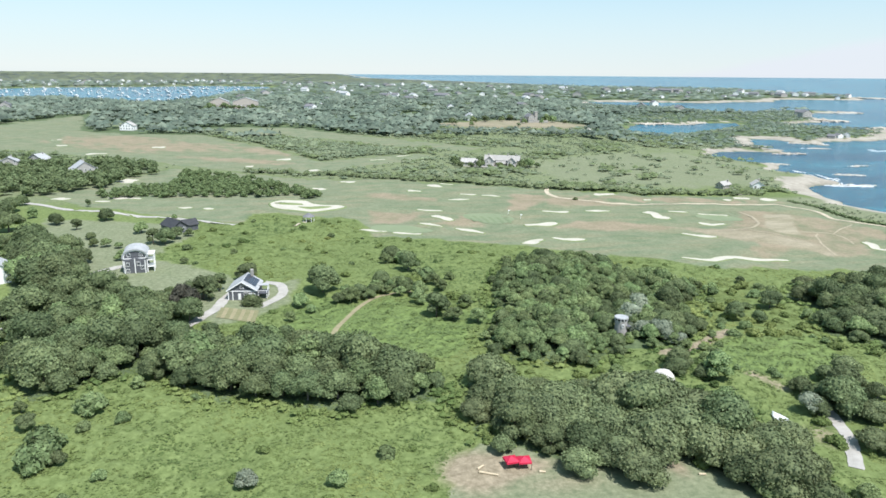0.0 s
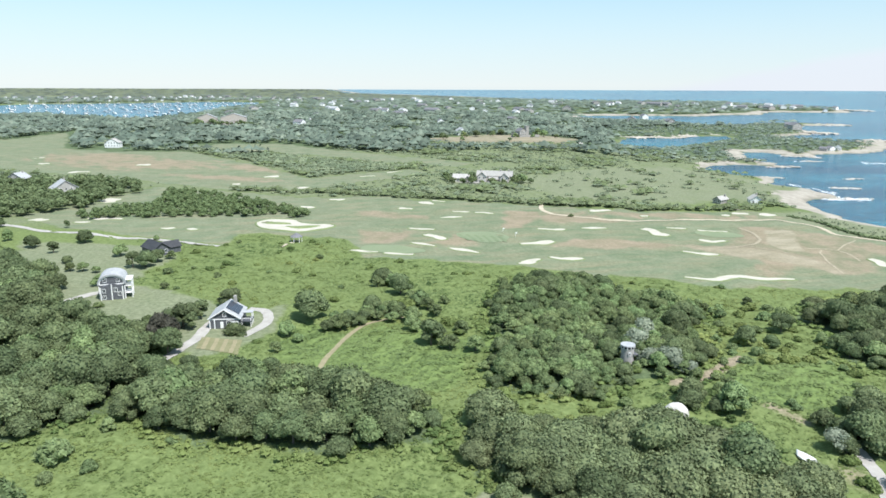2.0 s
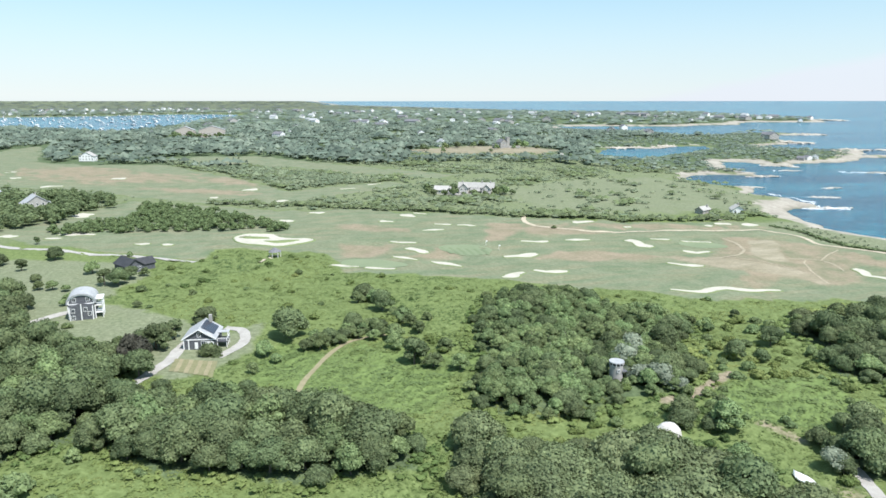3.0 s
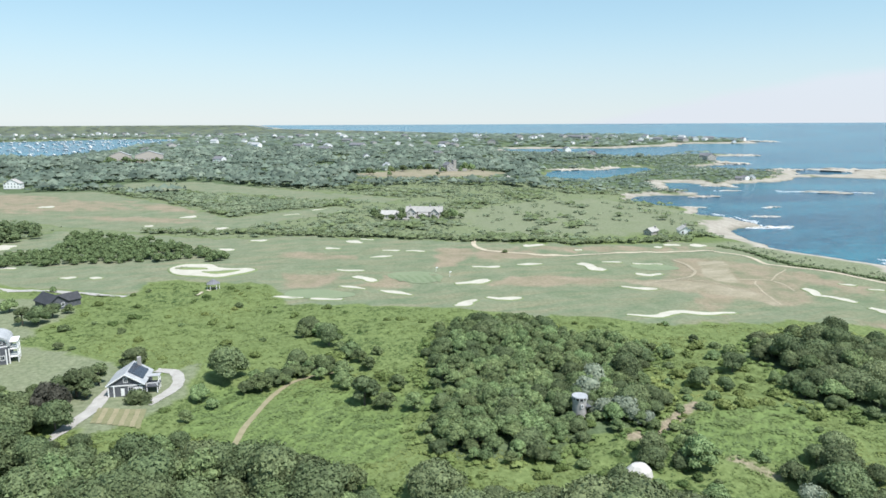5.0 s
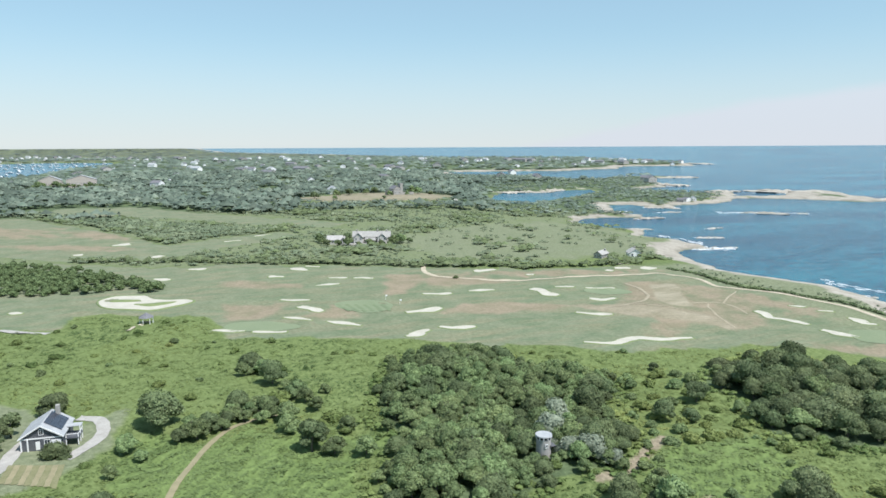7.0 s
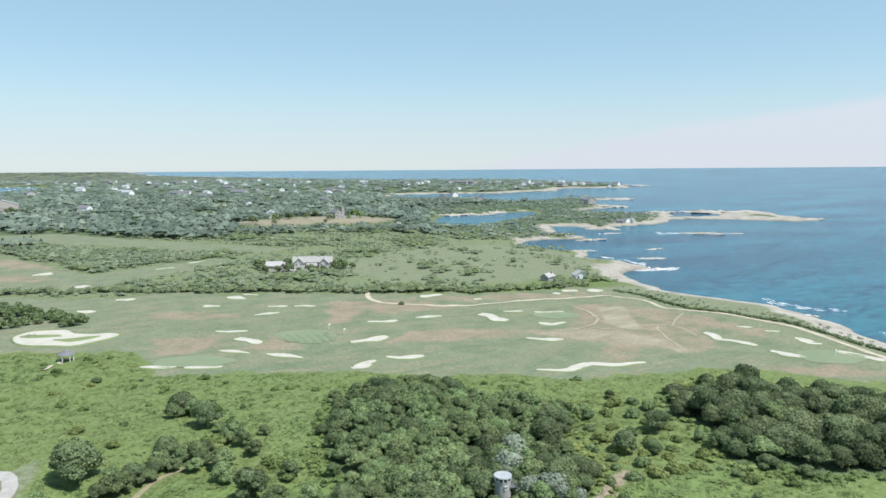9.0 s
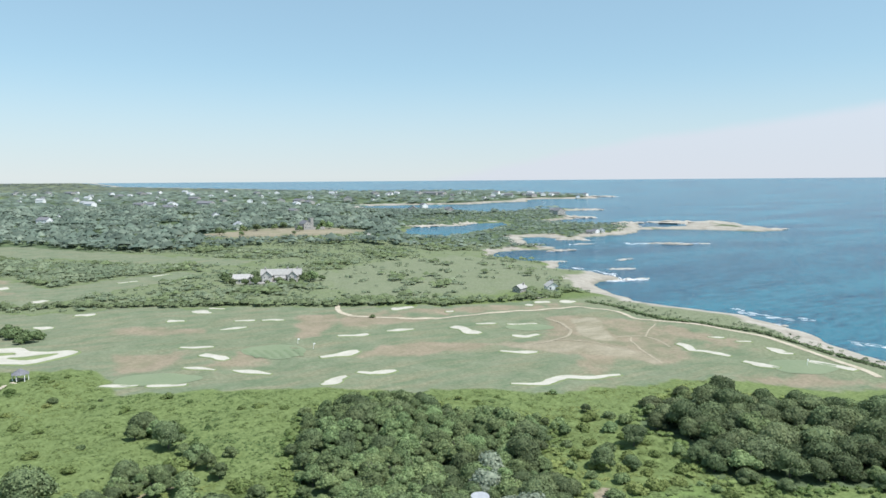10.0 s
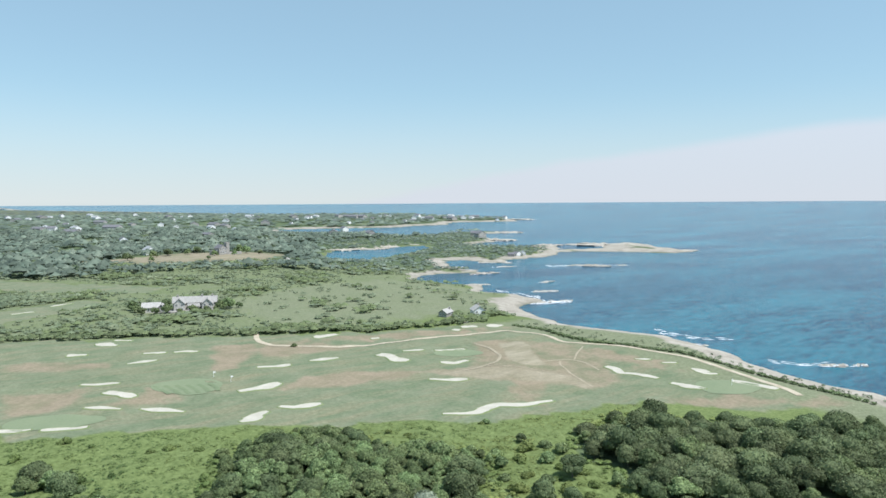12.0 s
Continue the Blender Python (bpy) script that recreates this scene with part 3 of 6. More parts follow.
    col = mix(mask(a[1], mid, 0.9), col, dry)
    col = mix(mask(d[2], mid, 0.6), col, ramp(streak, (0.22, 0.2, 0.13), (0.33, 0.295, 0.215), 0.35, 0.6))
    col = mix(mask(b[1], fine, 0.5), col, dirt)
    col = mix(mask(a[2], mid, 0.4), col, sand)
    col = mix(b[2], bed, col)
    grain = n.new("ShaderNodeHueSaturation")
    span = n.new("ShaderNodeMapRange")
    span.inputs["From Min"].default_value, span.inputs["From Max"].default_value = 0.3, 0.7
    span.inputs["To Min"].default_value, span.inputs["To Max"].default_value = 0.78, 1.2
    l.new(fine, span.inputs["Value"])
    l.new(span.outputs["Result"], grain.inputs["Value"])
    l.new(col, grain.inputs["Color"])
    l.new(grain.outputs["Color"], p.inputs["Base Color"])
    p.inputs["Roughness"].default_value, p.inputs["Specular IOR Level"].default_value = 0.95, 0.15
    bump = n.new("ShaderNodeBump")
    bump.inputs["Strength"].default_value, bump.inputs["Distance"].default_value = 0.5, 0.12
    l.new(fine, bump.inputs["Height"])
    l.new(bump.outputs["Normal"], p.inputs["Normal"])
    return mat


def water_material():
    mat = bpy.data.materials.new("sea_water")
    n, l, p = nodes_of(mat)
    geo = n.new("ShaderNodeNewGeometry")
    stretch = n.new("ShaderNodeMapping")
    stretch.inputs["Scale"].default_value, stretch.inputs["Rotation"].default_value = (0.3, 1.0, 1.0), (0, 0, radians(50))
    l.new(geo.outputs["Position"], stretch.inputs["Vector"])
    waves, broad = n.new("ShaderNodeTexNoise"), n.new("ShaderNodeTexNoise")
    waves.inputs["Scale"].default_value, waves.inputs["Detail"].default_value, waves.inputs["Roughness"].default_value = 0.3, 9, 0.78
    broad.inputs["Scale"].default_value, broad.inputs["Detail"].default_value = 0.012, 4
    l.new(stretch.outputs[0], waves.inputs["Vector"])
    l.new(stretch.outputs[0], broad.inputs["Vector"])
    r = n.new("ShaderNodeValToRGB")
    r.color_ramp.elements[0].position, r.color_ramp.elements[1].position = 0.45, 0.56
    r.color_ramp.elements[0].color, r.color_ramp.elements[1].color = (0.004, 0.05, 0.1, 1), (0.016, 0.15, 0.205, 1)
    both = n.new("ShaderNodeMath")
    both.operation = "MULTIPLY_ADD"
    both.inputs[1].default_value = 0.62
    half = n.new("ShaderNodeMath")
    half.operation = "MULTIPLY"
    half.inputs[1].default_value = 0.38
    l.new(broad.outputs["Fac"], half.inputs[0])
    l.new(waves.outputs["Fac"], both.inputs[0])
    l.new(half.outputs[0], both.inputs[2])
    l.new(both.outputs[0], r.inputs["Fac"])
    l.new(r.outputs["Color"], p.inputs["Base Color"])
    p.inputs["Roughness"].default_value, p.inputs["IOR"].default_value = 0.17, 1.33
    p.inputs["Specular IOR Level"].default_value = 0.5
    b = n.new("ShaderNodeBump")
    b.inputs["Strength"].default_value, b.inputs["Distance"].default_value = 0.65, 1.5
    l.new(waves.outputs["Fac"], b.inputs["Height"])
    l.new(b.outputs["Normal"], p.inputs["Normal"])
    return mat


def build_water():
    az = np.arange(0, 360, 1.5)
    rr = np.concatenate([[0.0], np.linspace(60, 1200, 12), np.linspace(1350, RIM, 40)])
    A, R = np.meshgrid(np.radians(az), rr)
    X, Y = CX + R * np.sin(A), CY + R * np.cos(A)
    Z = SEA + bowl(X, Y)
    na, nr = len(az), len(rr)
    i, j = np.meshgrid(np.arange(nr - 1), np.arange(na), indexing="ij")
    k = (j + 1) % na
    faces = np.stack([i * na + j, (i + 1) * na + j, (i + 1) * na + k, i * na + k], -1).reshape(-1, 4)
    me = sheet("water", np.stack([X, Y, Z], -1).reshape(-1, 3).tolist(), faces.tolist(), water_material(), smooth=True)
    return tagged(new("water", me), "blue ocean with small wind waves", "sea", kind="structure")


M_GROUND = ground_material()
build_ground()
build_water()


def strip(name, pts, width, material, label, category, lift=0.12):
    """A track laid along a line, following the ground."""
    P = [Vector((x, y)) for x, y in pts]
    fine = []
    for k in range(len(P) - 1):
        a, b, c, d = P[max(0, k - 1)], P[k], P[k + 1], P[min(len(P) - 1, k + 2)]
        for q in range(6):
            t = q / 6
            fine.append(0.5 * (2 * b + (c - a) * t + (2 * a - 5 * b + 4 * c - d) * t * t + (3 * b - a - 3 * c + d) * t ** 3))
    fine.append(P[-1])
    xs, ys = [], []
    for k, q in enumerate(fine):
        d = (fine[min(k + 1, len(fine) - 1)] - fine[max(k - 1, 0)]).normalized()
        for side in (-0.5, -0.17, 0.17, 0.5):
            w = width * side * (1 + 0.08 * math.sin(k * 0.7 + side * 9) + 0.06 * math.sin(k * 1.9 + side * 4))
            xs.append(q.x - d.y * w)
            ys.append(q.y + d.x * w)
    zs = land(np.array(xs), np.array(ys)) + lift
    verts = list(zip(xs, ys, zs.tolist()))
    faces = [(4 * k + i, 4 * k + i + 1, 4 * k + 5 + i, 4 * k + 4 + i) for k in range(len(fine) - 1) for i in range(3)]
    return tagged(new(name, sheet(name, verts, [f[::-1] for f in faces], material)), label, category, kind="structure")


strip("sand_track", TRACK, 2.6, M_TRACK, "pale sandy cart track winding across the turf", "track")
strip("sand_track", [(221.3, 303.8), (220.1, 293.6), (215.2, 281.2), (209.6, 273.2), (200.4, 267.4), (192.6, 266.1), (182.6, 264.5)], 1.3, M_WORN, "worn sandy cart track curving round a green", "track")
strip("sand_track", [(193.8, 267.5), (200.9, 258.6), (206.6, 248.5), (210.1, 236.9)], 0.75, M_WORN, "faint worn sandy cart track", "track", 0.07)
strip("sand_track", [(219.7, 257.7), (226.2, 256.5), (230.5, 254), (232.1, 249.5), (231.2, 242.6), (227.3, 235.0)], 0.75, M_WORN, "faint worn sandy cart track", "track", 0.07)
strip("sand_track", [(226.2, 254.5), (221.5, 250), (218.1, 244.3), (210.9, 232.0), (205.5, 219.2)], 0.75, M_WORN, "faint worn sandy cart track", "track", 0.07)
strip("sand_track", [(232.0, 252.1), (245.9, 262.0), (256.6, 268.8)], 0.75, M_WORN, "faint worn sandy cart track", "track", 0.07)
strip("road", [(-130, 376), (-118, 367), (-95, 352), (-75, 341), (-50, 327), (-25, 312)], 3.2, M_GRAVEL, "straight pale gravel lane beside the turf", "road")
strip("footpath", FOOTPATH, 1.4, M_STRIPE, "bare sandy footpath beside the grassy mound", "path")
strip("driveway", DRIVE_HOUSE, 3.4, M_GRAVEL, "pale gravel driveway beside the house", "driveway")
strip("driveway", [(-10, 197), (-5, 203), (-3, 210), (-4.5, 216), (-9, 219)], 3.0, M_GRAVEL, "pale gravel parking apron behind the house", "driveway")
strip("driveway", [(-80, 226), (-66, 239), (-57, 249)], 3.0, M_GRAVEL, "pale gravel driveway to the tall house", "driveway")
strip("driveway", DRIVE_WOOD, 2.6, M_GRAVEL, "pale gravel driveway among the trees", "driveway")
strip("driveway", [(-90, 175), (-76, 186), (-70, 200), (-72, 215)], 4.0, M_GRAVEL, "pale gravel driveway between the trees", "driveway")
strip("footpath", [(0.5, 303), (3, 306), (6, 309.5)], 1.7, M_TRACK, "short pale sandy path below the shelter", "path")
strip("road", [(345, 660), (331, 672), (315, 690), (318, 715), (330, 740)], 5.0, M_GRAVEL, "pale road bending past the inlet", "road")

for k in range(9):
    x0 = -20.6 + k * 1.2
    strip("mown_stripe", [(x0 + 0.7, 197.0 - 0.35 * k), (x0 + 0.3, 192.5 - 0.45 * k), (x0, 188.5 - 0.6 * k)], 1.15, M_STRIPE if k % 2 else M_PATH, "mown lawn stripe in front of the cottage", "lawn")

# ---- bunkers ----


def bunker(spine, width, label="white sand bunker with a turf lip"):
    P = [Vector((x, y)) for x, y in spine]
    rnd = random.Random(int(spine[0][0] * 10 + spine[0][1]))
    n = max(6, 3 * len(P))
    line = []
    for k in range(n + 1):
        t = k / n * (len(P) - 1)
        i = min(int(t), len(P) - 2)
        line.append(P[i].lerp(P[i + 1], t - i))
    left, right = [], []
    ph = rnd.uniform(0, 6)
    for k, q in enumerate(line):
        d = (line[min(k + 1, n)] - line[max(k - 1, 0)]).normalized()
        s = k / n
        w = 0.74 * width / 2 * (math.sin(math.pi * min(1, max(0.0, 0.06 + 0.88 * s))) ** 0.45) * (0.95 + 0.25 * math.sin(ph + 7 * s) + rnd.uniform(-0.06, 0.06))
        left.append(q + Vector((-d.y, d.x)) * w)
        right.append(q - Vector((-d.y, d.x)) * w)
    ring = left + right[::-1]
    mid = sum(ring, Vector((0, 0))) / len(ring)
    g = ground_at(mid.x, mid.y)
    ob = thing("sand_bunker", (mid.x, mid.y, g), label, "bunker", "golf bunkers")
    m = len(ring)
    z = land(np.array([q.x for q in ring]), np.array([q.y for q in ring]))
    # turf lip: a rounded rim that stands a little over the ground and drops to the sand
    rims = []
    for off, h in ((0.9, -0.25), (0.5, 0.12), (0.1, 0.2), (-0.1, 0.1)):
        row = []
        for k, q in enumerate(ring):
            d = (ring[(k + 1) % m] - ring[k - 1]).normalized()
            o = Vector((-d.y, d.x)) * off
            row.append((q.x + o.x - mid.x, q.y + o.y - mid.y, z[k] + h - g))
        rims.append(row)
    verts = [v for row in rims for v in row]
    faces = [(r * m + k, r * m + (k + 1) % m, (r + 1) * m + (k + 1) % m, (r + 1) * m + k) for r in range(3) for k in range(m)]
    lip = new("turf_lip", sheet("turf_lip", verts, faces, M_TURF_LIP))
    lip.parent = ob
    half = len(left)
    # sand floor: ladder across the spine, sagging in the middle
    verts, faces = [], []
    for k in range(half):
        a, b = left[k], right[k]
        for t, sag in ((0, 0.16), (0.3, 0.10), (0.7, 0.10), (1, 0.16)):
            q = a.lerp(b, t)
            verts.append((q.x - mid.x, q.y - mid.y, (z[k] * (1 - t) + z[m - 1 - k] * t) + sag - g))
    for k in range(half - 1):
        for i in range(3):
            faces.append((4 * k + i, 4 * k + 4 + i, 4 * k + 5 + i, 4 * k + 1 + i))
    sandy = new("sand", sheet("sand", verts, faces, M_SAND, True))
    sandy.parent = ob
    return ob


bunker([(28.4, 292.8), (32.4, 291.0), (36.3, 288.6), (39.8, 287.2)], 3.5)
bunker([(41.9, 284.4), (47.0, 282.4), (50.3, 280.4), (53.3, 279.4)], 4.0)
bunker([(56.1, 300.2), (61.1, 296.4), (65.1, 292.6)], 3.3)
bunker([(70.9, 291.2), (73.6, 288.3), (77.4, 283.2), (80.7, 279.1)], 4.5)
bunker([(60.6, 331.7), (65.6, 327.9), (71.9, 325.0)], 4.2)
bunker([(65.6, 315.9), (67.7, 311.6), (70.3, 307.1), (71.9, 304.1)], 6.7)
bunker([(90.8, 257.2), (94.3, 258.0), (97.2, 260.6), (101.2, 261.2)], 7.0)
bunker([(106.5, 264.7), (109.6, 260.8), (114.0, 259.7), (118.7, 259.3)], 5.0)
bunker([(102.9, 290.0), (108.1, 289.6), (113.3, 289.4), (118.3, 290.4)], 7.0)
bunker([(82.4, 358.7), (88.5, 357.8), (93.8, 357.6)], 5.5)
bunker([(92.0, 372.4), (96.3, 370.5), (100.6, 368.6)], 4.8)
bunker([(103.3, 366.5), (108.5, 366.9), (113.6, 365.9)], 6.1)
bunker([(65.0, 387.7), (68.8, 386.1), (72.5, 386.0)], 6.1)
bunker([(81.0, 409.3), (83.7, 402.4), (86.7, 397.1)], 8.3)
bunker([(88.5, 410.1), (95.6, 406.3)], 4.4)
bunker([(121.5, 319.0), (128.4, 316.1), (134.1, 315.3)], 5.8)
bunker([(143.9, 317.9), (149.7, 316.0), (155.4, 314.2)], 5.3)
bunker([(167.7, 361.3), (171.4, 360.2), (180.1, 360.8)], 8.6)
bunker([(172.1, 309.6), (173.6, 303.0), (172.6, 297.1), (175.0, 291.5)], 8.2)
bunker([(183.1, 306.7), (188.5, 305.4), (192.3, 304.0)], 4.6)
bunker([(188.3, 342.0), (192.2, 340.7)], 4.2)
bunker([(164.9, 262.7), (169.4, 258.2), (176.2, 254.0)], 4.9)
bunker([(196.8, 302.0), (204.2, 299.3), (210.5, 297.4)], 3.5)
bunker([(185.1, 282.4), (189.7, 278.9), (196.5, 278.8)], 6.0)
bunker([(232.7, 335.6), (237.1, 334.1)], 6.3)
bunker([(240.6, 337.5), (249.2, 335.0)], 6.6)
bunker([(253.2, 331.9), (262.1, 329.3)], 8.4)
bunker([(244.8, 351.1), (255.7, 345.0)], 8.8)
bunker([(144.3, 227.4), (149.4, 223.6), (154.0, 222.2), (158.5, 223.3), (163.4, 223.4), (167.3, 219.6), (172.6, 217.2), (178.5, 216.6), (182.0, 216.4)], 5.0)
bunker([(233.5, 236.7), (233.7, 231.8), (230.3, 226.4), (233.1, 223.2), (233.6, 218.4), (234.1, 212.7)], 5.5)
bunker([(251.8, 236.4), (257.0, 232.4)], 3.2)
bunker([(255.6, 225.8), (260.3, 222.2)], 3.1)
bunker([(257.3, 213.7), (257.8, 209.8), (255.5, 206.0), (259.0, 203.3)], 6.6)
bunker([(232.5, 205.8), (233.3, 202.3), (233.0, 198.6), (235.1, 193.3)], 6.4)
bunker([(253.2, 194.0), (254.1, 189.2), (253.8, 182.7), (254.1, 177.7)], 7.5)
bunker([(-96.4, 390.9), (-88.0, 387.6), (-77.7, 382.4)], 8.3)
bunker([(-120.9, 388.6), (-113.8, 384.1)], 11.3)
bunker([(-99.0, 378.1), (-91.1, 376.4)], 4.7)
bunker([(-55.2, 354.9), (-48.5, 353.4)], 5.5)
bunker([(-42.9, 350.9), (-38.0, 349.8)], 5.5)
bunker([(28.9, 424.6), (37.8, 421.4)], 7.5)
bunker([(11.5, 404.0), (19.2, 401.1)], 6.7)
bunker([(-197.4, 653.9), (-190.0, 657.8)], 14.8)
bunker([(-158.5, 591.9), (-143.3, 594.1)], 16.2)
bunker([(-184.1, 594.6), (-180.4, 594.2)], 12.2)
bunker([(-117.7, 637.4), (-106.5, 636.3)], 13.9)
bunker([(-31.8, 504.1), (-26.4, 503.4)], 9.0)
bunker([(-9.1, 546.7), (-1.9, 539.0)], 17.2)
bunker([(11.4, 478.9), (18.5, 483.6)], 11.3)
bunker([(14.0, 566.2), (20.4, 569.4)], 11.6)
bunker([(-218.1, 710.1), (-209.2, 709.4)], 14.3)
bunker([(-101.0, 441.6), (-95.7, 454.4)], 16.9)

bunker([(58.6, 529.0), (64.4, 530.8), (70.9, 532.1)], 6.0)
bunker([(81.3, 546.0), (87.8, 549.0), (94.4, 552.0)], 6.0)


def green_patch(cx, cy, rx, ry, turn, label):
    rnd = random.Random(int(cx))
    xs, ys = [cx], [cy]
    for ring in (0.5, 1.0):
        for k in range(36):
            a = k / 36 * 6.2832
            w = ring * (1 + 0.1 * math.sin(2 * a + cx) + 0.06 * math.sin(3 * a + cy))
            u, v = rx * w * math.cos(a), ry * w * math.sin(a)
            c, s = math.cos(radians(turn)), math.sin(radians(turn))
            xs.append(cx + u * c - v * s)
            ys.append(cy + u * s + v * c)
    z = land(np.array(xs), np.array(ys)) + 0.1
    faces = [(0, 1 + k, 1 + (k + 1) % 36) for k in range(36)] + [(1 + k, 37 + k, 37 + (k + 1) % 36, 1 + (k + 1) % 36) for k in range(36)]
    return tagged(new("putting_green", sheet("putting_green", list(zip(xs, ys, z.tolist())), faces, M_GREEN, True)), label, "golf green", kind="structure")


green_patch(244, 190, 13, 9, -30, "smooth mown putting green beside the coast track")
green_patch(46, 291, 13, 8, -25, "smooth mown putting green between bunkers")
green_patch(91, 307, 12, 10, -25, "mown practice green with faint stripes")
for k in range(6):
    strip("mown_stripe", [(81 + 3.4 * k, 314 - 1.6 * k), (82.2 + 3.2 * k, 307 - 1.6 * k), (82.5 + 3.0 * k, 301 - 1.2 * k)], 1.5, M_GREEN_DARK, "darker mown stripe across the practice green", "lawn", 0.16)
green_patch(203, 293, 10, 8, -20, "small mown putting green ringed by bunkers")


def island_bunker():
    """The wide waste bunker with two turf islands in it."""
    ring = [(-11.2, 357.5), (-8.5, 364.5), (-3, 368), (7, 366), (11, 357), (21, 353), (26.3, 346.5), (21, 339.5), (8, 335.5), (-7, 341)]
    mx, my = 6.0, 351.0
    g = ground_at(mx, my)
    ob = thing("sand_bunker", (mx, my, g), "wide white sand bunker with two turf islands", "bunker", "golf bunkers")
    out = []
    m = len(ring)
    for k in range(m):
        a, b, c, d = (Vector(ring[(k + q) % m]) for q in (-1, 0, 1, 2))
        for q in range(4):
            t = q / 4
            out.append(0.5 * (2 * b + (c - a) * t + (2 * a - 5 * b + 4 * c - d) * t * t + (3 * b - a - 3 * c + d) * t ** 3))
    n = len(out)

    def on_land(rows):
        z = land(np.array([r[0] + mx for r in rows]), np.array([r[1] + my for r in rows])) - g
        return [(r[0], r[1], r[2] + float(h)) for r, h in zip(rows, z)]

    verts = on_land([(0.0, 0.0, 0.15)] + [((q.x - mx) * s, (q.y - my) * s, 0.14 + 0.06 * s) for s in (0.5, 1.0) for q in out])
    faces = [(0, 1 + k, 1 + (k + 1) % n) for k in range(n)] + [(1 + k, 1 + n + k, 1 + n + (k + 1) % n, 1 + (k + 1) % n) for k in range(n)]
    new("sand", sheet("sand", verts, [f[::-1] for f in faces], M_SAND, True)).parent = ob
    rows = [[(q.x - mx) * s, (q.y - my) * s, h] for s, h in ((1.07, -0.3), (1.03, 0.35), (1.0, 0.38), (0.985, 0.15)) for q in out]
    faces = [(r * n + k, r * n + (k + 1) % n, (r + 1) * n + (k + 1) % n, (r + 1) * n + k) for r in range(3) for k in range(n)]
    new("turf_lip", sheet("turf_lip", on_land(rows), faces, M_TURF_LIP)).parent = ob
    for cx, cy, rx, ry, tn in ((-6.5, 5, 6.0, 2.6, -8), (5.5, -5.5, 8.5, 2.2, -4)):
        v = []
        for s, h in ((1, 0.1), (0.9, 0.55), (0.5, 0.8)):
            for k in range(20):
                a = k / 20 * 6.2832
                w = s * (1 + 0.12 * math.sin(3 * a + cx))
                v.append((cx + rx * w * math.cos(a), cy + ry * w * math.sin(a) + 0.1 * rx * w * math.sin(a * 2 + tn), h))
        f = [(r * 20 + k, r * 20 + (k + 1) % 20, r * 20 + 20 + (k + 1) % 20, r * 20 + 20 + k) for r in range(2) for k in range(20)] + [tuple(range(40, 60))]
        new("turf_island", sheet("turf_island", on_land(v), f, M_TURF_LIP, True)).parent = ob


island_bunker()

# ---- trees and scrub ----


def ball(level):
    bm = bmesh.new()
    bmesh.ops.create_icosphere(bm, subdivisions=level, radius=1.0)
    v = np.array([q.co[:] for q in bm.verts])
    f = np.array([[q.index for q in p.verts] for p in bm.faces])
    bm.free()
    return v, f


BALL_1, BALL_2 = ball(1), ball(2)


def leaf_sprays(centres, normals, size, rs, droop=0.5):
    """Small leaf sprays: one three-cornered blade at every centre, facing roughly along its normal."""
    k = len(centres)
    nrm = normals + rs.normal(0, droop, (k, 3))
    nrm /= np.linalg.norm(nrm, axis=1, keepdims=True) + 1e-9
    t = np.cross(nrm, rs.normal(0, 1, (k, 3)))
    t /= np.linalg.norm(t, axis=1, keepdims=True) + 1e-9
    b = np.cross(nrm, t)
    s = (size * rs.uniform(0.6, 1.35, k))[:, None]
    q = np.stack([centres - t * s * 0.55 - b * s * 0.4, centres + t * s * 0.6 - b * s * 0.3, centres + t * s * rs.uniform(-0.3, 0.3, (k, 1)) + b * s * 0.65], 1)
    return q.reshape(-1, 3), np.arange(3 * k).reshape(-1, 3)


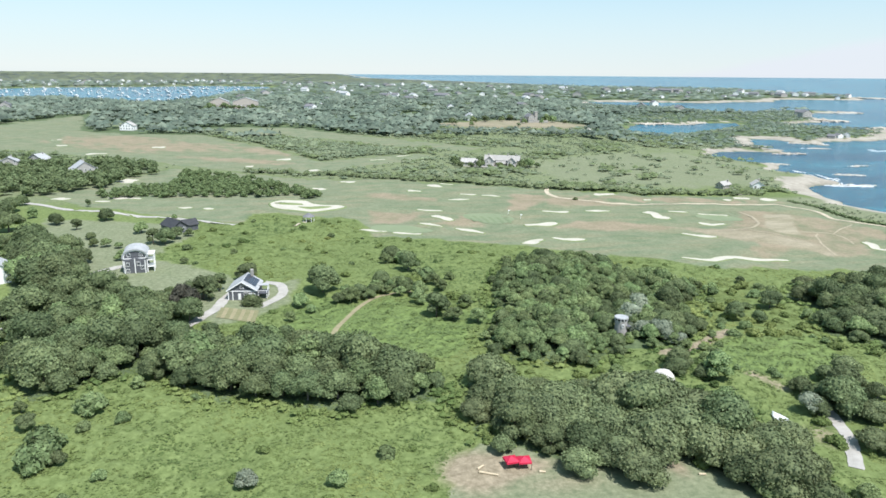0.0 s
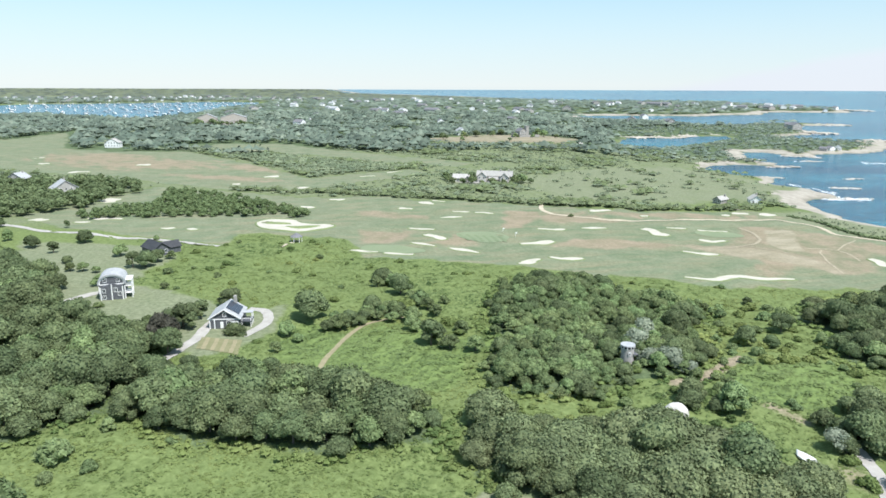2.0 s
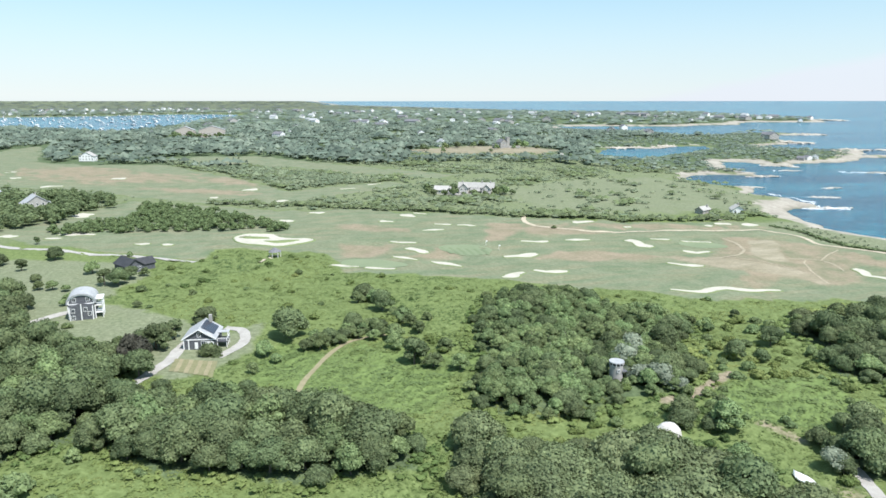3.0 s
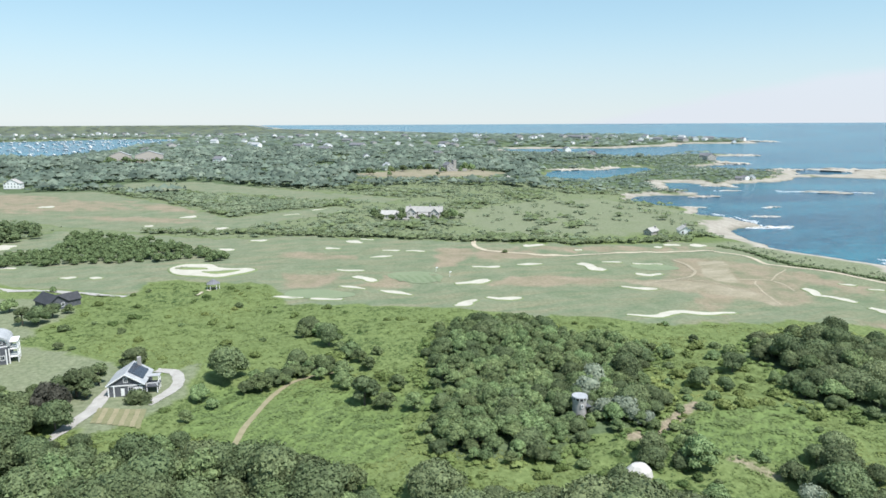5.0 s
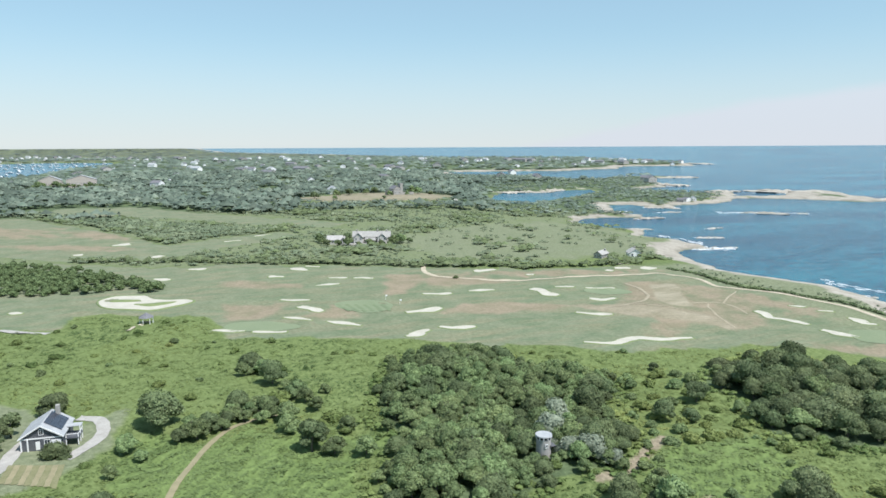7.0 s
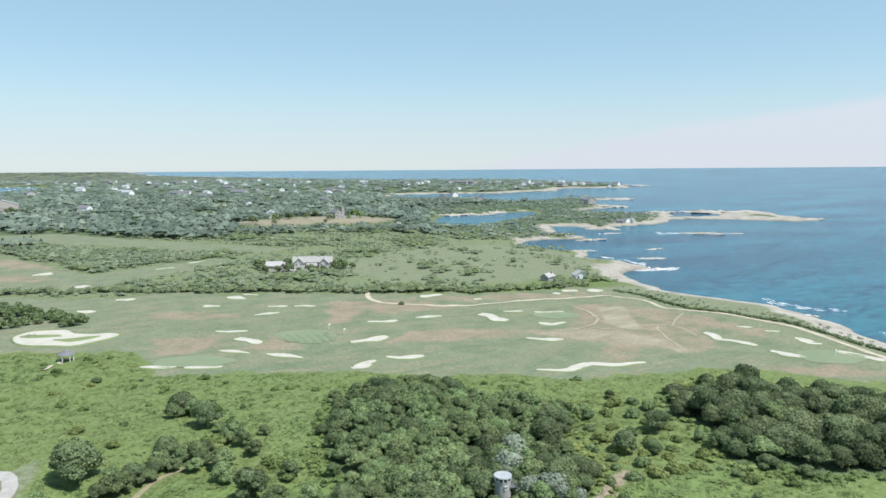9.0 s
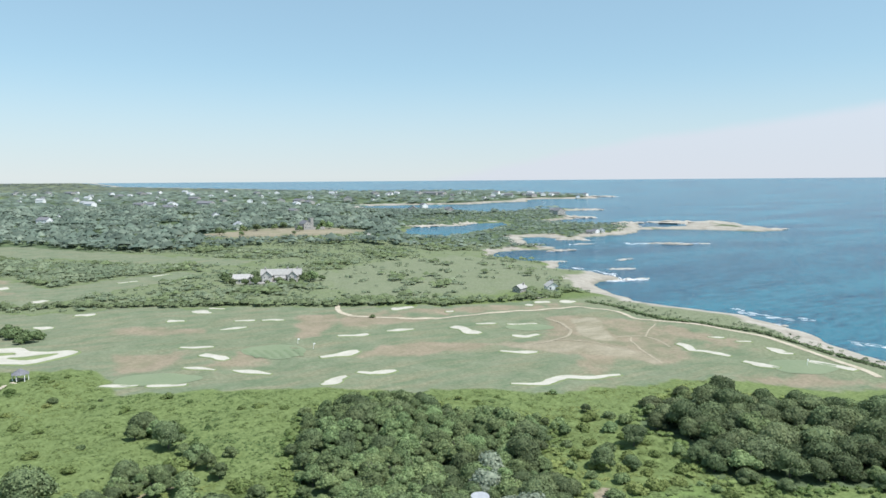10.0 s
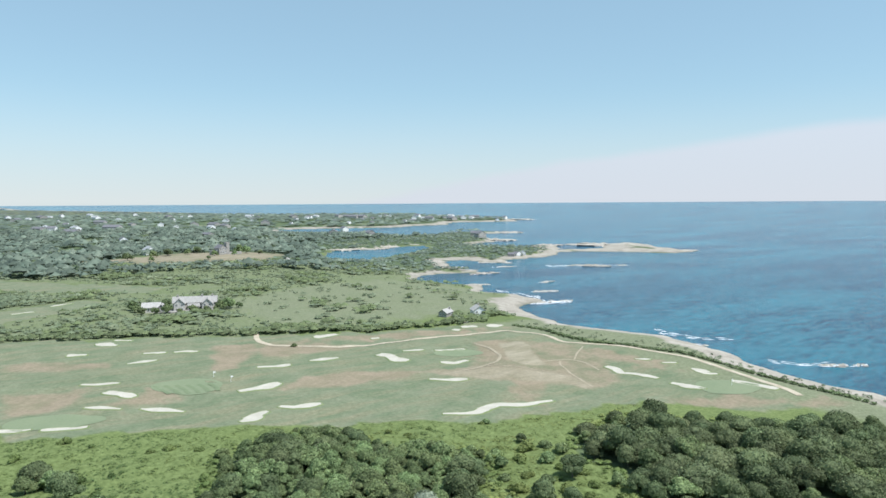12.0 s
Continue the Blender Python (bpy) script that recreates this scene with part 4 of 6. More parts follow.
def crown_mesh(name, seed, material, radius, low, high, lobes, leaves, leaf, lean=(0, 0), flat=1.0, uneven=0.22, lobe=1.0):
    """A domed crown: overlapping rounded boughs, open where they meet, under a coat of leaf sprays."""
    rs = np.random.RandomState(seed)
    bv, bf = BALL_2
    tall = high - low
    cs, rads = [], []
    for k in range(lobes):
        a = k * 2.4 + rs.uniform(-0.8, 0.8)
        u = min(1.0, math.sqrt((k + 0.2) / lobes) * rs.uniform(0.85, 1.12))
        rad = lobe * radius * rs.uniform(0.34, 0.56) * (1.2 - 0.4 * u)
        top = low + tall * (1 - 0.62 * u * u) * (1 - rs.uniform(0, uneven))
        z = max(low + rad * 0.25, top - rad * 0.82 * flat)
        h = (z - low) / tall
        cs.append((radius * 0.7 * u * math.cos(a) + lean[0] * h, radius * 0.7 * u * math.sin(a) + lean[1] * h, z))
        rads.append(rad)
    cs, rads = np.array(cs), np.array(rads)
    squash = np.array([1, 1, 0.82 * flat])
    verts, faces, base = [], [], 0
    for i, (c, r) in enumerate(zip(cs, rads)):
        bump = 1 + 0.1 * np.sin(bv @ rs.normal(0, 2.6, (3, 3)) + rs.uniform(0, 6, 3)).sum(1) / 1.7 + 0.07 * np.sin(bv @ rs.normal(0, 7, (3, 3))).sum(1) / 1.7 + rs.uniform(-0.05, 0.05, len(bv))
        v = c + bv * (0.9 * r * bump)[:, None] * squash
        mid = v[bf].mean(1)
        deep = np.linalg.norm((mid[:, None] - cs[None]) / squash, axis=2) / rads[None]
        deep[:, i] = 9
        f = bf[(deep.min(1) > 0.8) & (mid[:, 2] > low * 0.5)]
        used, f = np.unique(f, return_inverse=True)
        verts.append(v[used])
        faces += (f.reshape(-1, 3) + base).tolist()
        base += len(used)
    w = rads ** 2 / (rads ** 2).sum()
    pick = rs.choice(lobes, leaves * 3, p=w)
    d = rs.normal(0, 1, (leaves * 3, 3))
    d[:, 2] = np.abs(d[:, 2]) * 0.9 - 0.3
    d /= np.linalg.norm(d, axis=1, keepdims=True)
    pts = cs[pick] + d * (rads[pick] * rs.uniform(0.9, 1.24, leaves * 3))[:, None] * squash
    near = np.linalg.norm((pts[:, None] - cs[None]) / squash, axis=2) / rads[None] + np.eye(lobes)[pick] * 9
    keep = np.where(near.min(1) > 0.96)[0][:leaves]
    lv, lf = leaf_sprays(pts[keep], d[keep] + np.array([0, 0, 0.2]), leaf, rs, 0.55)
    verts.append(lv)
    faces += (lf + base).tolist()
    return sheet(name, np.concatenate(verts).tolist(), faces, material, smooth=True)


def trunk_mesh(seed, height, girth, spread, lean=(0, 0)):
    rs = random.Random(seed)
    bm = bmesh.new()

    def limb(a, b, ra, rb, sides=6):
        a, b = Vector(a), Vector(b)
        ax = (b - a).normalized()
        u = ax.orthogonal().normalized()
        w = ax.cross(u)
        mid = a.lerp(b, 0.5) + u * (b - a).length * rs.uniform(-0.08, 0.08)
        rows = []
        for c, r in ((a, ra), (mid, (ra + rb) / 2), (b, rb)):
            rows.append([bm.verts.new(c + (u * math.cos(k / sides * 6.283) + w * math.sin(k / sides * 6.283)) * r) for k in range(sides)])
        for p, q in zip(rows, rows[1:]):
            for k in range(sides):
                bm.faces.new((p[k], p[(k + 1) % sides], q[(k + 1) % sides], q[k]))

    fork = (lean[0] * 0.3, lean[1] * 0.3, height * 0.4)
    limb((0, 0, -0.6), fork, girth, girth * 0.7, 7)
    for k in range(5):
        a = k * 1.3 + rs.uniform(-0.3, 0.3)
        limb(fork, (lean[0] * 0.7 + spread * math.cos(a) * 0.6, lean[1] * 0.7 + spread * math.sin(a) * 0.6, height * rs.uniform(0.65, 0.85)), girth * 0.5, girth * 0.15, 5)
    return bm


def tree_kind(name, label, seed, material, height, radius, lobes=9, leaves=900, leaf=0.5, lean=(0, 0), flat=1.0, category="tree", low=0.2, uneven=0.22, lobe=1.0):
    ob = thing(name, (0, 0, -400), label, category, "trees and shrubs")
    part("trunk", trunk_mesh(seed, height, 0.035 * height, radius * 0.7, lean), M_BARK, ob)
    me = crown_mesh("crown", seed, material, radius, height * low, height, lobes, leaves, leaf, lean, flat, uneven, lobe)
    new("crown", me).parent = ob
    return ob


KINDS = {
    "dark": [tree_kind("broadleaf_tree", "rounded broadleaf tree with dense dark green crown", 10 + k, M_LEAF_DARK, 8.5 + k % 3, 5.2 + 0.5 * (k % 3), 11 + k % 3, 1900, 0.5, (-0.4, -0.3), uneven=0.2, lobe=0.92) for k in range(5)],
    "mid": [tree_kind("thicket_tree", "bushy mid green broadleaf tree with lumpy crown", 30 + k, M_LEAF_MID, 8 + 0.5 * (k % 3), 4.4 + 0.4 * (k % 3), 15, 1350, 0.52, uneven=0.42, lobe=0.74) for k in range(5)],
    "olive": [tree_kind("windswept_tree", "windswept dark olive tree with a leaning flat crown", 50 + k, M_LEAF_OLIVE, 7 + 0.5 * (k % 2), 6.4, 13, 2600, 0.46, (-1.4, -0.9), 0.8, uneven=0.12, lobe=0.95) for k in range(4)],
    "grey": [tree_kind("silver_tree", "silvery grey leaved tree with a soft round crown", 70 + k, M_LEAF_GREY, 7, 3.8, 9, 900, 0.5) for k in range(2)],
    "cedar": [tree_kind("conifer_tree", "dark conical evergreen tree standing on grass", 80 + k, M_LEAF_DARK, 8, 2.8, 9, 700, 0.5, (0, 0), 1.0, "tree", 0.08) for k in range(2)],
    "shrub": [tree_kind("shrub", "low rounded green shrub in the meadow", 90 + k, M_LEAF_MID, 3.0, 2.2, 7, 420, 0.42, (0, 0), 0.9, "shrub", 0.02) for k in range(4)],
    "lush": [tree_kind("shrub", "bright green vine covered shrub in the meadow", 100 + k, M_LEAF_BRIGHT, 2.4, 2.4, 6, 420, 0.42, (0, 0), 0.85, "shrub", 0.0) for k in range(3)],
    "copper": [tree_kind("copper_tree", "very dark leaved round tree beside the drive", 140, M_COPPER, 8, 4.6, 10, 1300, 0.5)],
    "small": [tree_kind("broadleaf_tree", "distant dense green tree by the fairway", 120 + k, M_LEAF_MID if k % 2 else M_LEAF_DARK, 7.5, 4.4, 5, 260, 1.1) for k in range(4)],
}


def plant(kind, x, y, scale=1.0, rnd=random):
    ks = KINDS[kind]
    s = scale * rnd.uniform(0.72, 1.25)
    spin = rnd.uniform(-25, 25) if kind == "olive" else rnd.uniform(0, 360)
    ob = copy_thing(rnd.choice(ks), Matrix.Identity(4))
    ob.matrix_basis = pose(x, y, ground_at(x, y) - 0.1, 0, 0, spin) @ Matrix.Diagonal((s * rnd.uniform(0.9, 1.15), s, s * rnd.uniform(0.85, 1.1), 1))
    return ob


def scatter(poly, gap, seed, inset=0.0):
    """Points in an outline, no two nearer than gap."""
    rs = np.random.RandomState(seed)
    xs, ys = [p[0] for p in poly], [p[1] for p in poly]
    area = (max(xs) - min(xs)) * (max(ys) - min(ys))
    c = np.stack([rs.uniform(min(xs), max(xs), int(area / gap ** 2 * 5)), rs.uniform(min(ys), max(ys), int(area / gap ** 2 * 5))], 1)
    c = c[inside_distance(c[:, 0], c[:, 1], poly) > inset]
    cells, out = {}, []
    for x, y in c:
        i, j = int(x // gap), int(y // gap)
        if all((x - a) ** 2 + (y - b) ** 2 > gap * gap for u in (-1, 0, 1) for v in (-1, 0, 1) for a, b in cells.get((i + u, j + v), ())):
            cells.setdefault((i, j), []).append((x, y))
            out.append((x, y))
    return out


CLEAR = [(84.6, 157.2, 4.4), (84.9, 152.0, 4.6), (84.9, 148.0, 3.6), (81.2, 127.5, 3.6), (81.0, 122.5, 4.4), (96, 107.0, 3.6), (-14, 205, 11), (-50, 240, 10), (-48, 302, 11), (-75, 190, 7), (-23, 195, 4), (-130, 470, 12), (-187, 515, 10), (-171, 522, 10)]


def clear_of(x, y):
    return all((x - a) ** 2 + (y - b) ** 2 > r * r for a, b, r in CLEAR)


def grove(poly, gap, seed, mix, scale=1.0, inset=1.0):
    rnd = random.Random(seed)
    for x, y in scatter(poly, gap, seed, inset - 2.5):
        edge = float(inside_distance(np.array([x]), np.array([y]), poly)[0])
        if clear_of(x, y) and edge > inset + 2.5 * float(ripple(x, y, 16, seed + 40)):
            plant(rnd.choice(mix), x, y, scale * (0.58 + 0.42 * float(smoothstep(0, 9, edge))), rnd)


def joined_grove(name, poly, gap, seed, kinds, scale, label, material):
    """Trees too far off to pick apart singly, their crowns and trunks in one mesh."""
    rs = np.random.RandomState(seed)
    verts, faces, base = [], [], 0
    models = []
    for k in kinds:
        for ob in KINDS[k]:
            for ch in ob.children:
                if ch.name.startswith("crown"):
                    co = np.empty(len(ch.data.vertices) * 3)
                    ch.data.vertices.foreach_get("co", co)
                    models.append((co.reshape(-1, 3), [tuple(q.vertices) for q in ch.data.polygons], ob))
    for x, y in scatter(poly, gap, seed, 1.0):
        if not clear_of(x, y) or ripple(x, y, 28, 3) < -0.9:
            continue
        co, fs, ob = models[rs.randint(len(models))]
        a, s = rs.uniform(0, 6.28), scale * rs.uniform(0.8, 1.2)
        rot = np.array([[math.cos(a), -math.sin(a), 0], [math.sin(a), math.cos(a), 0], [0, 0, 1]])
        verts.append(co @ rot.T * s * np.array([1, 1, rs.uniform(0.85, 1.1)]) + np.array([x, y, ground_at(x, y) - 0.5]))
        faces += [tuple(i + base for i in q) for q in fs]
        base += len(co)
    me = sheet(name, np.concatenate(verts).tolist(), faces, material)
    return tagged(new(name, me), label, "woodland", kind="stuff")


grove(WOOD_A, 4.4, 1, ["dark", "dark", "dark", "dark", "dark", "mid"], 0.92, 1.6)
grove(WOOD_B, 3.2, 2, ["mid", "mid", "mid", "mid", "mid", "dark"], 0.63)
grove(WOOD_C, 5.0, 3, ["olive", "olive", "olive", "olive", "olive", "dark"], 1.0, 2.0)
grove(WOOD_D, 4.8, 4, ["dark", "olive", "dark", "dark", "mid"], 0.74, 0.5)
grove(WOOD_E, 4.4, 5, ["olive", "dark", "dark"], 0.85, 0.0)
grove(WOOD_F, 4.2, 6, ["mid", "dark", "mid", "lush"], 0.65)
grove(WOOD_G, 4.6, 7, ["dark", "dark", "mid"], 1.12, 0.0)
joined_grove("tree_belt", WOOD_H, 4.4, 8, ["small"], 0.62, "belt of dense green trees across the turf", M_LEAF_MID)
joined_grove("tree_belt", WOOD_I, 7.0, 9, ["small"], 1.1, "belt of dark green trees round pale houses", M_LEAF_DARK)
# near meadow and house trees
for k, x, y, s in (("dark", -50.2, 130.8, 0.42), ("shrub", -44.2, 121.3, 1.5), ("dark", -40.5, 116.9, 0.4), ("shrub", -44.5, 116.7, 1.5), ("mid", -53.3, 137.6, 0.4), ("shrub", -40.1, 136.6, 1.5), ("shrub", -33.3, 131.9, 1.1), ("dark", -30.6, 151.4, 0.5), ("mid", -33.2, 146.8, 0.45), ("grey", -8, 104, 0.5), ("mid", -16, 142, 0.6),
                   ("dark", 9, 207, 1.05), ("shrub", 16, 109, 0.9), ("dark", -30, 207, 0.7), ("mid", -36, 209, 0.6), ("dark", -25, 213, 0.6), ("mid", 16, 203, 0.6),
                   ("dark", 20, 200, 0.5), ("dark", -33, 203, 0.7), ("dark", -37, 200, 0.75), ("mid", -41, 204, 0.55), ("mid", -44, 211, 0.4), ("mid", 2, 196, 0.6),
                   ("mid", 5, 190, 0.5), ("mid", -1, 184, 0.5), ("copper", -31, 199, 0.8), ("cedar", -26.5, 207, 0.95), ("cedar", -22.5, 214, 0.8), ("cedar", -24, 205, 0.8), ("dark", -28, 188, 0.75), ("dark", -34, 192, 0.9), ("dark", -38, 186, 0.9), ("dark", -30, 208, 0.6), ("dark", -43, 193, 0.9), ("mid", 44, 177, 0.55), ("mid", 50, 173, 0.6)):
    plant(k, x, y, s, random.Random(int(x * 7 + y * 3)))
# thickets between the cottage and the mound
for k, x, y, s in (("dark", 35.5, 242.6, 0.6), ("mid", 37.5, 236.5, 0.5), ("mid", 32.7, 236.9, 0.5), ("mid", 41.7, 220.6, 0.55), ("shrub", 43.0, 213.7, 1.2), ("mid", 44.6, 208.9, 0.5), ("lush", 38.8, 212.2, 1.2), ("mid", 45.8, 202.7, 0.5), ("dark", 27.7, 211.2, 0.6), ("mid", 30.0, 206.4, 0.5), ("mid", 32.1, 200.3, 0.5), ("mid", 34.9, 203.6, 0.55), ("shrub", 25.5, 207.3, 1.2), ("mid", 50.9, 213.2, 0.5), ("lush", 48.5, 195.9, 1.2), ("mid", 49.6, 188.7, 0.5)):
    plant(k, x, y, s, random.Random(int(x * 7 + y * 3)))
# trees on the lawns and by the lane
for k, x, y, s in (("dark", -15, 226, 0.6), ("dark", -130, 356, 0.9), ("dark", -127, 336, 0.8), ("mid", -116, 341, 0.6), ("dark", -130, 370, 0.9), ("dark", -102, 326, 0.6),
                   ("dark", -116, 312, 0.9), ("shrub", -47, 216, 0.9), ("lush", -38, 216, 0.8), ("shrub", -58, 232, 0.8), ("shrub", -62, 236, 0.9), ("shrub", -54, 230, 0.7),
                   ("mid", -42, 293, 0.6), ("dark", -38, 250, 0.3), ("mid", -60, 256, 0.45), ("cedar", -90, 313, 1.0), ("dark", -82, 329, 0.65), ("mid", -62, 301, 0.8),
                   ("dark", -79, 291, 0.45), ("mid", -70, 278, 0.5), ("mid", -75, 280, 0.5), ("cedar", -54, 282, 0.7), ("mid", -65, 275, 0.5), ("cedar", -99, 366, 0.7),
                   ("dark", -49, 281, 0.6), ("dark", -46, 288, 0.6)):
    plant(k, x, y, s, random.Random(int(x * 7 + y * 3)))
# trees on the seaward side
for k, x, y, s in (("cedar", 40, 181, 1.15), ("dark", 42, 186, 0.5), ("dark", 39, 226, 0.6), ("dark", 146, 194, 0.4), ("dark", 123, 163, 0.55), ("dark", 128, 159, 0.5), ("mid", 88, 115, 0.6),
                   ("dark", 94, 131, 0.55), ("grey", 104.5, 109.5, 0.9), ("dark", 88.6, 134, 0.7), ("mid", 94.5, 128, 0.7), ("mid", 97, 136, 0.5), ("mid", 38, 199, 0.6), ("mid", 37, 192, 0.55), ("mid", 50, 188, 0.7),
                   ("grey", 97, 171, 0.85), ("grey", 93.5, 152, 0.95), ("grey", 91, 164, 0.8), ("grey", 96.5, 148, 0.8), ("dark", 86.5, 131, 0.62), ("dark", 91.5, 128.5, 0.6),
                   ("grey", 226, 148, 0.6), ("grey", 221, 153, 0.5), ("grey", 243, 131, 0.6), ("dark", 138, 168, 0.5), ("dark", 155, 165, 0.5), ("shrub", 77, 84, 1.3),
                   ("lush", 72, 96, 1.0), ("shrub", 151, 348, 0.6), ("shrub", 101, 138.5, 0.9), ("mid", 97.5, 135, 0.5)):
    plant(k, x, y, s, random.Random(int(x * 7 + y * 3)))


for k in range(13):
    plant("mid" if k % 3 else "dark", 13 + 1.9 * k, 196 + 1.1 * k + 2 * math.sin(k * 2.1), 0.4 + 0.06 * (k % 3), random.Random(300 + k))
for x, y in scatter([(104, 150), (112, 178), (132, 196), (150, 186), (142, 160), (134, 146)], 5.0, 71, 0):
    plant("lush" if int(x) % 3 else "shrub", x, y, 0.85, random.Random(int(x * 31 + y)))
for x, y in scatter([(60, 118), (88, 122), (98, 138), (74, 142), (60, 136)], 4.2, 72, 0):
    if clear_of(x, y):
        plant("lush" if int(y) % 3 else "shrub", x, y, 0.7, random.Random(int(x * 17 + y)))


def along(pts, step, spread, seed):
    rs = np.random.RandomState(seed)
    out = []
    for (ax, ay), (bx, by) in zip(pts, pts[1:]):
        n = max(1, int(math.hypot(bx - ax, by - ay) / step))
        for k in range(n):
            out.append((ax + (bx - ax) * (k + rs.rand()) / n + rs.normal(0, spread), ay + (by - ay) * (k + rs.rand()) / n + rs.normal(0, spread)))
    return np.array(out)


for x, y in along(FIELD_RIGHT + FIELD_RIGHT[:1], 4.2, 0.9, 73):
    plant("shrub" if int(x * 3) % 3 else "lush", x, y, 0.5, random.Random(int(x * 19 + y)))


def lump_field(name, pts, size, squash, material, label, category, seed, sprays=0, leaf=1.0):
    """Domed crowns of far growth, one joined mesh."""
    rs = np.random.RandomState(seed)
    bv, bf = BALL_1
    keep = bv[:, 2] > -0.3
    idx = -np.ones(len(bv), int)
    idx[keep] = np.arange(keep.sum())
    hv = bv[keep]
    hf = np.array([[idx[a] for a in f] for f in bf if keep[list(f)].all()])
    x, y = pts[:, 0], pts[:, 1]
    k = len(x)
    s = size * rs.uniform(0.55, 1.35, k)
    z = land(x, y)
    wob = 1 + rs.uniform(-0.28, 0.28, (k, len(hv)))
    v = hv[None] * wob[..., None] * s[:, None, None] * np.array([1, 1, squash]) + np.stack([x, y, z + s * squash * 0.35], 1)[:, None]
    f = hf[None] + (np.arange(k) * len(hv))[:, None, None]
    verts, faces = v.reshape(-1, 3).tolist(), f.reshape(-1, 3).tolist()
    if sprays:
        d = rs.normal(0, 1, (k, sprays, 3))
        d[..., 2] = np.abs(d[..., 2])
        d /= np.linalg.norm(d, axis=2, keepdims=True)
        c = np.stack([x, y, z + s * squash * 0.35], 1)[:, None] + d * s[:, None, None] * np.array([1, 1, squash]) * 1.05
        lv, lf = leaf_sprays(c.reshape(-1, 3), d.reshape(-1, 3), leaf, rs)
        faces += (lf + len(verts)).tolist()
        verts += lv.tolist()
    return tagged(new(name, sheet(name, verts, faces, material, smooth=True)), label, category, kind="stuff")


def undergrowth(name, poly, seed, material, label):
    """Low bushes that run out from the foot of a wood."""
    p = along(poly + poly[:1], 0.8, 1.6, seed)
    keep = np.array([clear_of(x, y) for x, y in p])
    p = p[keep & (inside_distance(p[:, 0], p[:, 1], GOLF) < -3) & (inside_distance(p[:, 0], p[:, 1], LAWN) < -1)]
    return lump_field(name, p, 0.85, 0.75, material, label, "scrub", seed, 14, 0.4)


def meadow_ok(x, y):
    """Where low scrub grows: the open ground this side of the turf."""
    ok = np.ones(len(x), bool)
    for poly, grow in ((GOLF, 1.5), (LAWN, 0.5), (YARD, 0.0)):
        ok &= inside_distance(x, y, poly) < -grow
    for a, b, r in CLEAR:
        ok &= (x - a) ** 2 + (y - b) ** 2 > (r * 0.6) ** 2
    ok &= line_distance(x, y, FOOTPATH) > 1.3
    ok &= line_distance(x, y, DRIVE_WOOD) > 2.2
    ok &= line_distance(x, y, DRIVE_HOUSE) > 2.6
    ok &= line_distance(x, y, DIRT_PATH) > 1.9
    ok &= (((x - 31) / 7) ** 2 + ((y - 101) / 8) ** 2) > 0.8
    return ok


def clump_field(name, pts, size, sprays, leaf, material, label, category, seed):
    """Many small mounds of leaf sprays as one sheet of growth."""
    rs = np.random.RandomState(seed)
    x, y = pts[:, 0], pts[:, 1]
    z = land(x, y)
    k = len(x)
    s = size * rs.uniform(0.5, 1.4, k) * (1 + 0.5 * ripple(x, y, 14, seed + 3))
    d = rs.normal(0, 1, (k, sprays, 3))
    d[..., 2] = np.abs(d[..., 2]) + 0.25
    d /= np.linalg.norm(d, axis=2, keepdims=True)
    c = np.stack([x, y, z], 1)[:, None] + d * s[:, None, None] * np.array([1.5, 1.5, 0.1])
    up = d * 0.35 + np.array([0, 0, 0.9])
    v, f = leaf_sprays(c.reshape(-1, 3), up.reshape(-1, 3), leaf, rs, 0.09)
    return tagged(new(name, sheet(name, v.tolist(), f.tolist(), material)), label, category, kind="stuff")


def open_points(count, x0, x1, y0, y1, seed):
    rs = np.random.RandomState(seed)
    p = np.stack([rs.uniform(x0, x1, count), rs.uniform(y0, y1, count)], 1)
    return p


for poly, sd, mt in ((WOOD_A, 81, M_LEAF_BRIGHT), (WOOD_B, 82, M_LEAF_BRIGHT), (WOOD_C, 83, M_LEAF_BRIGHT), (WOOD_D, 84, M_LEAF_BRIGHT)):
    undergrowth("undergrowth", poly, sd, mt, "low bushes along the edge of the wood")
near = open_points(32000, -110, 150, 55, 200, 41)
near = near[meadow_ok(near[:, 0], near[:, 1])]
in_field = field_distance(near[:, 0], near[:, 1]) > 0
ferns = np.concatenate([near[in_field], near[in_field] + 0.8, near[in_field] - 0.7])
clump_field("fern_field", ferns, 0.3, 2, 0.7, M_FERN, "smooth bright green field of ferns", "ferns", 46)
near = near[~in_field]
clump_field("meadow_scrub", near, 0.55, 6, 0.45, M_LEAF_BRIGHT, "thick bright green vine and fern meadow", "scrub", 42)
mid = open_points(27000, -60, 230, 190, 330, 43)
mid = mid[meadow_ok(mid[:, 0], mid[:, 1])]
clump_field("meadow_scrub", mid, 0.6, 5, 0.45, M_LEAF_BRIGHT, "bright green scrub meadow beside the golf turf", "scrub", 44)
rnd = random.Random(77)
bushes = open_points(330, -95, 150, 60, 330, 45)
for x, y in bushes[meadow_ok(bushes[:, 0], bushes[:, 1])]:
    if y < 330 and clear_of(x, y) and field_distance(np.array([x]), np.array([y]))[0] < 0:
        plant(rnd.choice(["lush", "lush", "lush", "shrub"]), x, y, rnd.uniform(0.4, 0.8), rnd)


